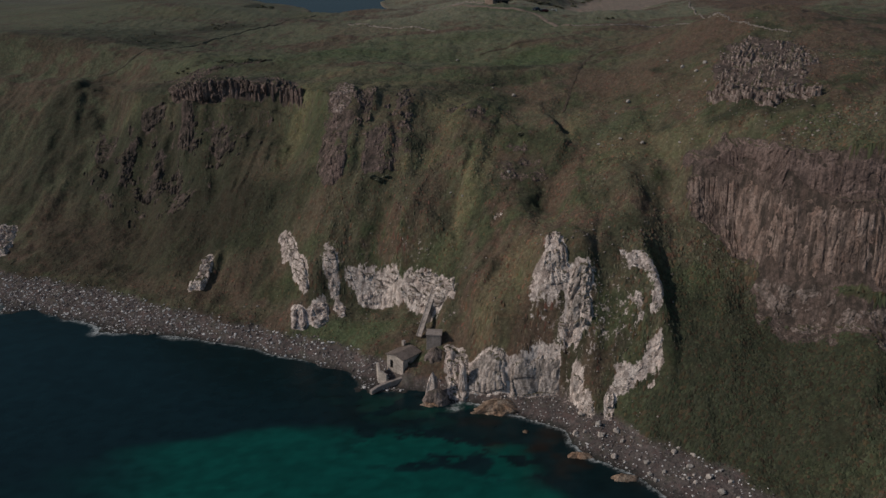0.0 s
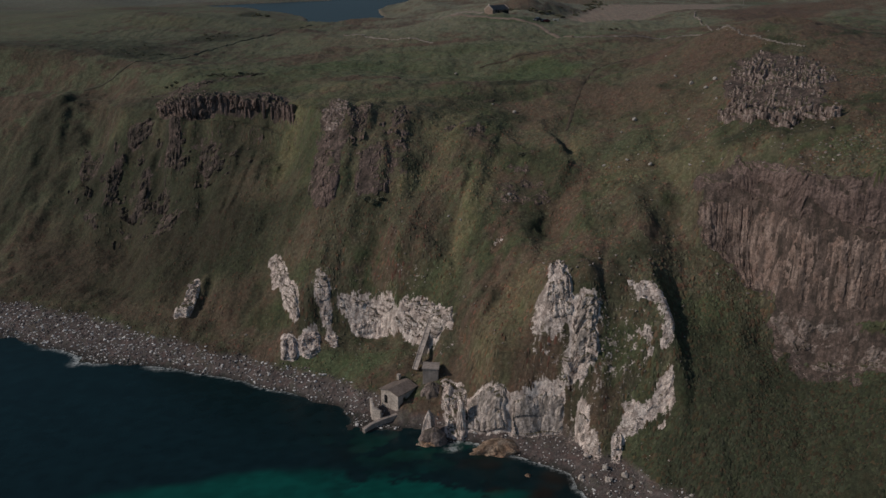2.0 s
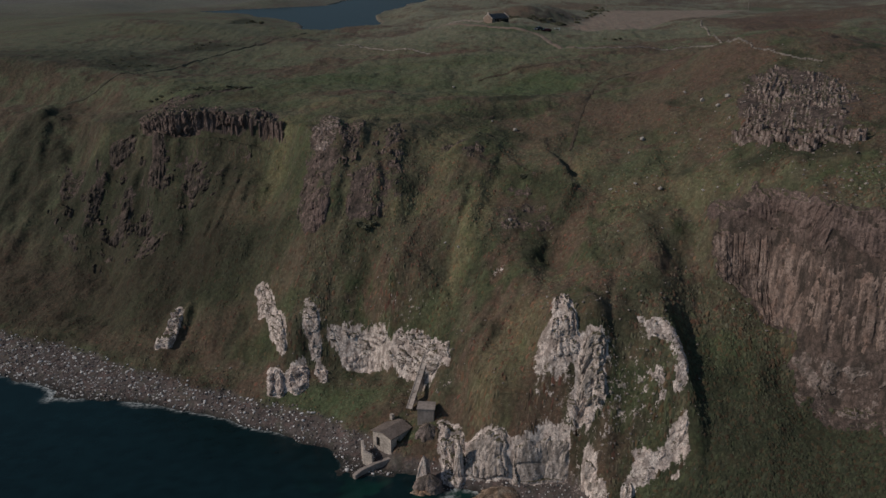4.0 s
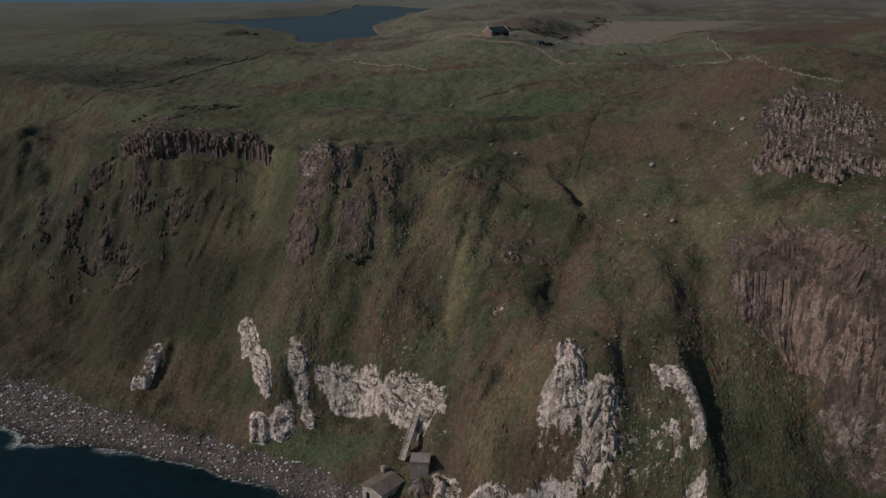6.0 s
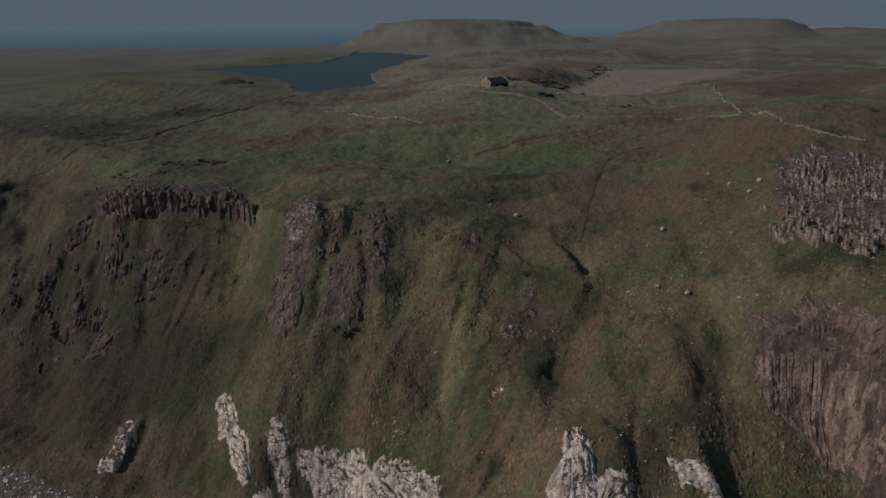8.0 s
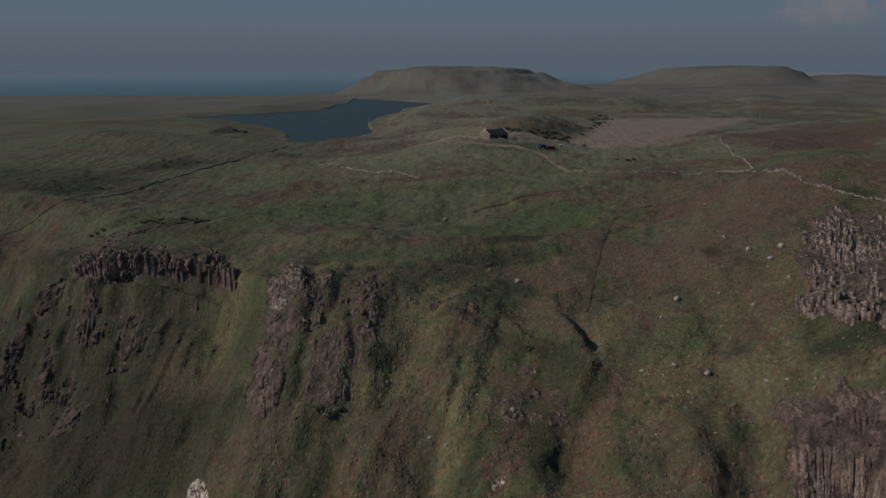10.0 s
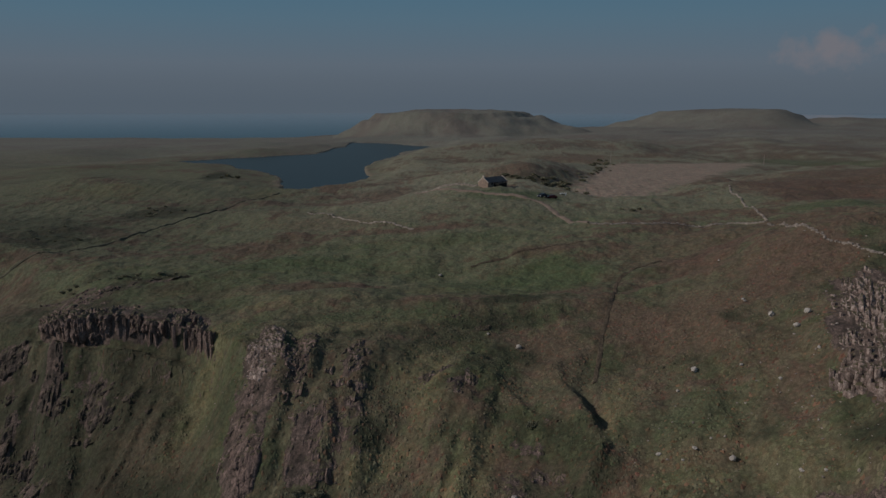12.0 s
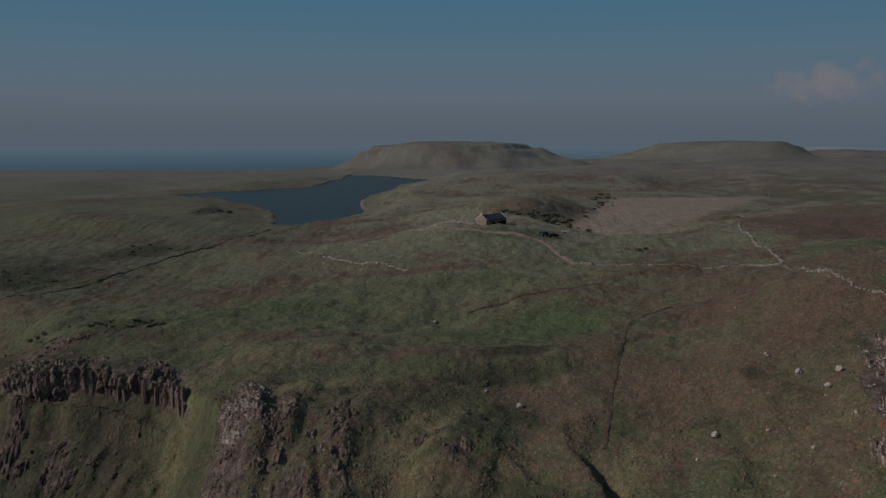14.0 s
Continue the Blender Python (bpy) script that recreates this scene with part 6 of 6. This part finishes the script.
TURF = make_plain("turf_bank", (0.088, 0.080, 0.056), 0.95, 1.5, 0.4, 0.1)
HEATHER = make_plain("dark_heather", (0.085, 0.064, 0.045), 0.95, 1.8, 0.45, 0.1)
TURF_LINE = ((-131, 317), (-118, 319.5), (-107, 329), (-99.5, 350), (-93, 368), (-86, 392), (-79, 415), (-68, 457))
PALEWALL = make_plain("dry_stone", (0.29, 0.245, 0.215), 0.9, 1.5, 0.35, 0.08)
stone_wall("dry_stone_wall", "thin pale dry-stone wall crossing the moor", ((49, 326), (55, 323.5), (64, 321.5), (76, 321), (88, 318.5), (95, 312.5)), 0.35, PALEWALL, seed=1, stone=0.5, wide=0.4, loose=0.25)
stone_wall("dry_stone_wall", "pale dry-stone wall running up to the moor", ((96, 313), (99, 324), (101.5, 340), (105, 358), (107, 374), (110.5, 386)), 0.4, PALEWALL, seed=2, stone=0.6, wide=0.35, loose=0.5)
stone_wall("dry_stone_wall", "broken pale stone wall along the hill's edge", ((95, 309), (89.5, 290), (85, 268), (85.6, 253.5), (89.8, 245), (97, 238)), 0.25, PALEWALL, seed=3, stone=0.4, wide=0.3, loose=1.2)
stone_wall("dry_stone_wall", "line of tumbled pale stones on the moor", ((-42, 374), (-32, 364), (-24.5, 353.5), (-15, 342), (-2.8, 331)), 0.3, PALEWALL, seed=5, stone=1.6, wide=0.3, loose=1.6)
stone_wall("garden_wall", "low stone wall round the cottage's yard", ((18.5, 388), (13, 393), (5, 397), (-2, 404)), 0.7, PALEWALL, seed=6, stone=0.7, wide=0.35, loose=0.5)



def bank(name, label, points, wide, tall, mat, category, seed):
    """A low rounded bank of turf and stones along a line in plan."""
    pts = np.array(points, float)
    d = np.concatenate([[0], np.cumsum(np.hypot(*np.diff(pts, axis=0).T))])
    u = np.linspace(0, d[-1], int(d[-1] / 0.7))
    x, y = np.interp(u, d, pts[:, 0]), np.interp(u, d, pts[:, 1])
    for _ in range(20):
        x[1:-1], y[1:-1] = (x[:-2] + 2 * x[1:-1] + x[2:]) / 4, (y[:-2] + 2 * y[1:-1] + y[2:]) / 4
    tx, ty = np.gradient(x), np.gradient(y)
    n = np.hypot(tx, ty)
    x, y = x + 0.25 * fbm(u / 5, 0 * u, 3, seed), y + 0.25 * fbm(u / 5, 0 * u + 7, 3, seed)
    rows = []
    for k, (side, rise) in enumerate(((-0.5, -0.4), (-0.46, 0.45), (-0.28, 0.92), (0.0, 1.0), (0.28, 0.9), (0.46, 0.4), (0.5, -0.4))):
        wob = wide * side * (1 + 0.3 * fbm(u / 2, 0 * u + k, 2, seed + 1))
        px, py = x - ty / n * wob, y + tx / n * wob
        lump = (0.9 + 0.3 * fbm(u / 1.4, 0 * u + 3 * k, 3, seed + 2)) * (0.75 + 0.5 * step(-0.3, 0.1, fbm(u / 12, 0 * u, 2, seed + 3)))
        rows.append(np.stack([px, py, height(px, py) + (tall * rise * lump if rise > 0 else -0.3)], -1))
    P = np.stack(rows, 1)
    k = np.arange(P.shape[0] * 7).reshape(-1, 7)
    faces = np.stack([k[:-1, :-1], k[:-1, 1:], k[1:, 1:], k[1:, :-1]], -1).reshape(-1, 4)
    return tagged(new(name, mesh_of(name, P.reshape(-1, 3), faces, mat)), label, category)


bank("turf_wall", "dark turf-covered field wall across the plateau", TURF_LINE, 1.0, 0.32, TURF, "wall", 101)
bank("heather_bank", "low dark bank overgrown with heather running up the hill", ((61, 291), (53, 285.5), (48, 280.5), (43.6, 265), (40.3, 254.7), (36.8, 242.6), (33.8, 231)), 1.0, 0.16, HEATHER, "bank", 104)
bank("heather_bank", "old field bank overgrown with brown heather", ((13, 299.5), (20.4, 302), (27.8, 303.5), (38.6, 306.5), (47.6, 308)), 0.8, 0.14, HEATHER, "bank", 107)

DIRT = make_plain("worn_track", (0.20, 0.15, 0.12), 0.95, 1.2, 0.25, 0.05)


def track(points, wide, label):
    pts = np.array(points, float)
    d = np.concatenate([[0], np.cumsum(np.hypot(*np.diff(pts, axis=0).T))])
    u = np.linspace(0, d[-1], int(d[-1] / 0.8))
    x, y = np.interp(u, d, pts[:, 0]), np.interp(u, d, pts[:, 1])
    for _ in range(14):
        x[1:-1], y[1:-1] = (x[:-2] + 2 * x[1:-1] + x[2:]) / 4, (y[:-2] + 2 * y[1:-1] + y[2:]) / 4
    tx, ty = np.gradient(x), np.gradient(y)
    n = np.hypot(tx, ty)
    nx, ny = -ty / n, tx / n
    rows = []
    for k, s in enumerate((-1, -0.5, 0, 0.5, 1)):
        wob = wide / 2 * s * (1 + 0.25 * fbm(u / 3, 0 * u + k, 2, 91))
        px, py = x + nx * wob, y + ny * wob
        rows.append(np.stack([px, py, height(px, py) + (0.30 if abs(s) < 1 else -0.05)], -1))
    P = np.stack(rows, 1)
    k = np.arange(P.shape[0] * 5).reshape(-1, 5)
    faces = np.stack([k[:-1, :-1], k[:-1, 1:], k[1:, 1:], k[1:, :-1]], -1).reshape(-1, 4)
    return tagged(new("track", mesh_of("track", P.reshape(-1, 3), faces, DIRT, None, True)), label, "track", kind="structure")


track(((-4, 392), (4, 384), (11.7, 378.4), (22, 372.5), (34, 367), (39.8, 361), (41.5, 348), (45, 336), (49, 327)), 2.2, "worn brown track curving up to the cottage")


def car(x, y, turn, colour, label):
    body_mat = make_plain("car_paint", colour, 0.3, 2.0, 0.05, 0.0)
    top = holder("car", pose(x, y, ground_at(x, y) + 0.12, 0, 0, turn), label, "car", group="parked cars")
    bm = bmesh.new()
    prof = ((-2.05, 0.35), (-2.05, 0.85), (-1.2, 0.98), (-0.65, 1.45), (0.95, 1.48), (1.75, 1.0), (2.05, 0.9), (2.05, 0.35))
    a = [bm.verts.new((px, -0.85 if pz < 1.1 else -0.68, pz)) for px, pz in prof]
    b = [bm.verts.new((px, 0.85 if pz < 1.1 else 0.68, pz)) for px, pz in prof]
    bm.faces.new(a)
    bm.faces.new(b[::-1])
    for k in range(len(prof)):
        j = (k + 1) % len(prof)
        bm.faces.new((a[j], a[k], b[k], b[j]))
    bmesh.ops.bevel(bm, geom=list(bm.edges), offset=0.05, segments=2, affect="EDGES")
    part("body", bm, body_mat, top)
    for name, y0 in (("side_window", -0.80), ("side_window", 0.76)):
        bm = bmesh.new()
        vs = [bm.verts.new(p) for p in ((-1.0, y0, 1.03), (1.3, y0, 1.03), (0.85, y0 * 0.9, 1.38), (-0.6, y0 * 0.9, 1.38))]
        f = bm.faces.new(vs)
        ext = bmesh.ops.extrude_face_region(bm, geom=[f])
        bmesh.ops.translate(bm, vec=(0, 0.04, 0), verts=[g for g in ext["geom"] if isinstance(g, bmesh.types.BMVert)])
        part(name, bm, GLASS, top)
    for name, x0, x1 in (("windscreen", -1.22, -0.72), ("rear_window", 1.05, 1.66)):
        bm = bmesh.new()
        za, zb = (1.0, 1.42) if x0 < 0 else (1.42, 1.06)
        vs = [bm.verts.new(p) for p in ((x0, -0.62, za + 0.03), (x0, 0.62, za + 0.03), (x1, 0.62, zb + 0.03), (x1, -0.62, zb + 0.03))]
        bm.faces.new(vs)
        part(name, bm, GLASS, top)
    for px in (-1.3, 1.3):
        for py in (-0.8, 0.8):
            bm = bmesh.new()
            bmesh.ops.create_cone(bm, cap_ends=True, segments=16, radius1=0.33, radius2=0.33, depth=0.22, matrix=pose(px, py, 0.33, 90, 0, 0))
            part("wheel", bm, DARK, top)
    for px in (-2.06, 2.06):
        for py in (-0.62, 0.62):
            bm = bmesh.new()
            box(bm, px - 0.03, py - 0.16, 0.66, px + 0.03, py + 0.16, 0.80)
            part("lamp", bm, PAINT, top)


car(40.3, 370.5, 50, (0.02, 0.025, 0.04), "dark blue car parked on the grass beside the track")
car(43.7, 372.5, 15, (0.10, 0.02, 0.022), "dark red car parked on the grass beside the track")


def bench(x, y, turn):
    top = holder("bench", pose(x, y, ground_at(x, y), 0, 0, turn), "white slab bench on the grass", "bench")
    bm = bmesh.new()
    box(bm, -1.3, -0.35, 0.5, 1.3, 0.35, 0.62)
    part("seat", bm, PAINT, top)
    for s in (-1, 1):
        bm = bmesh.new()
        box(bm, s * 0.95 - 0.12, -0.3, -0.4, s * 0.95 + 0.12, 0.3, 0.5)
        part("leg", bm, PAINT, top)


bench(50.2, 388, 4)


def pole(x, y, tall):
    top = holder("utility_pole", pose(x, y, ground_at(x, y)), "thin grey wooden utility pole on the moor", "pole", group="utility poles")
    bm = bmesh.new()
    bmesh.ops.create_cone(bm, cap_ends=True, segments=8, radius1=0.16, radius2=0.11, depth=tall + 1, matrix=pose(0, 0, tall / 2 - 0.5))
    part("shaft", bm, CONCRETE, top)
    bm = bmesh.new()
    box(bm, -0.8, -0.06, tall - 0.5, 0.8, 0.06, tall - 0.36)
    part("crossarm", bm, BARK, top)


pole(206, 600, 6.5)
pole(113, 612, 7.0)
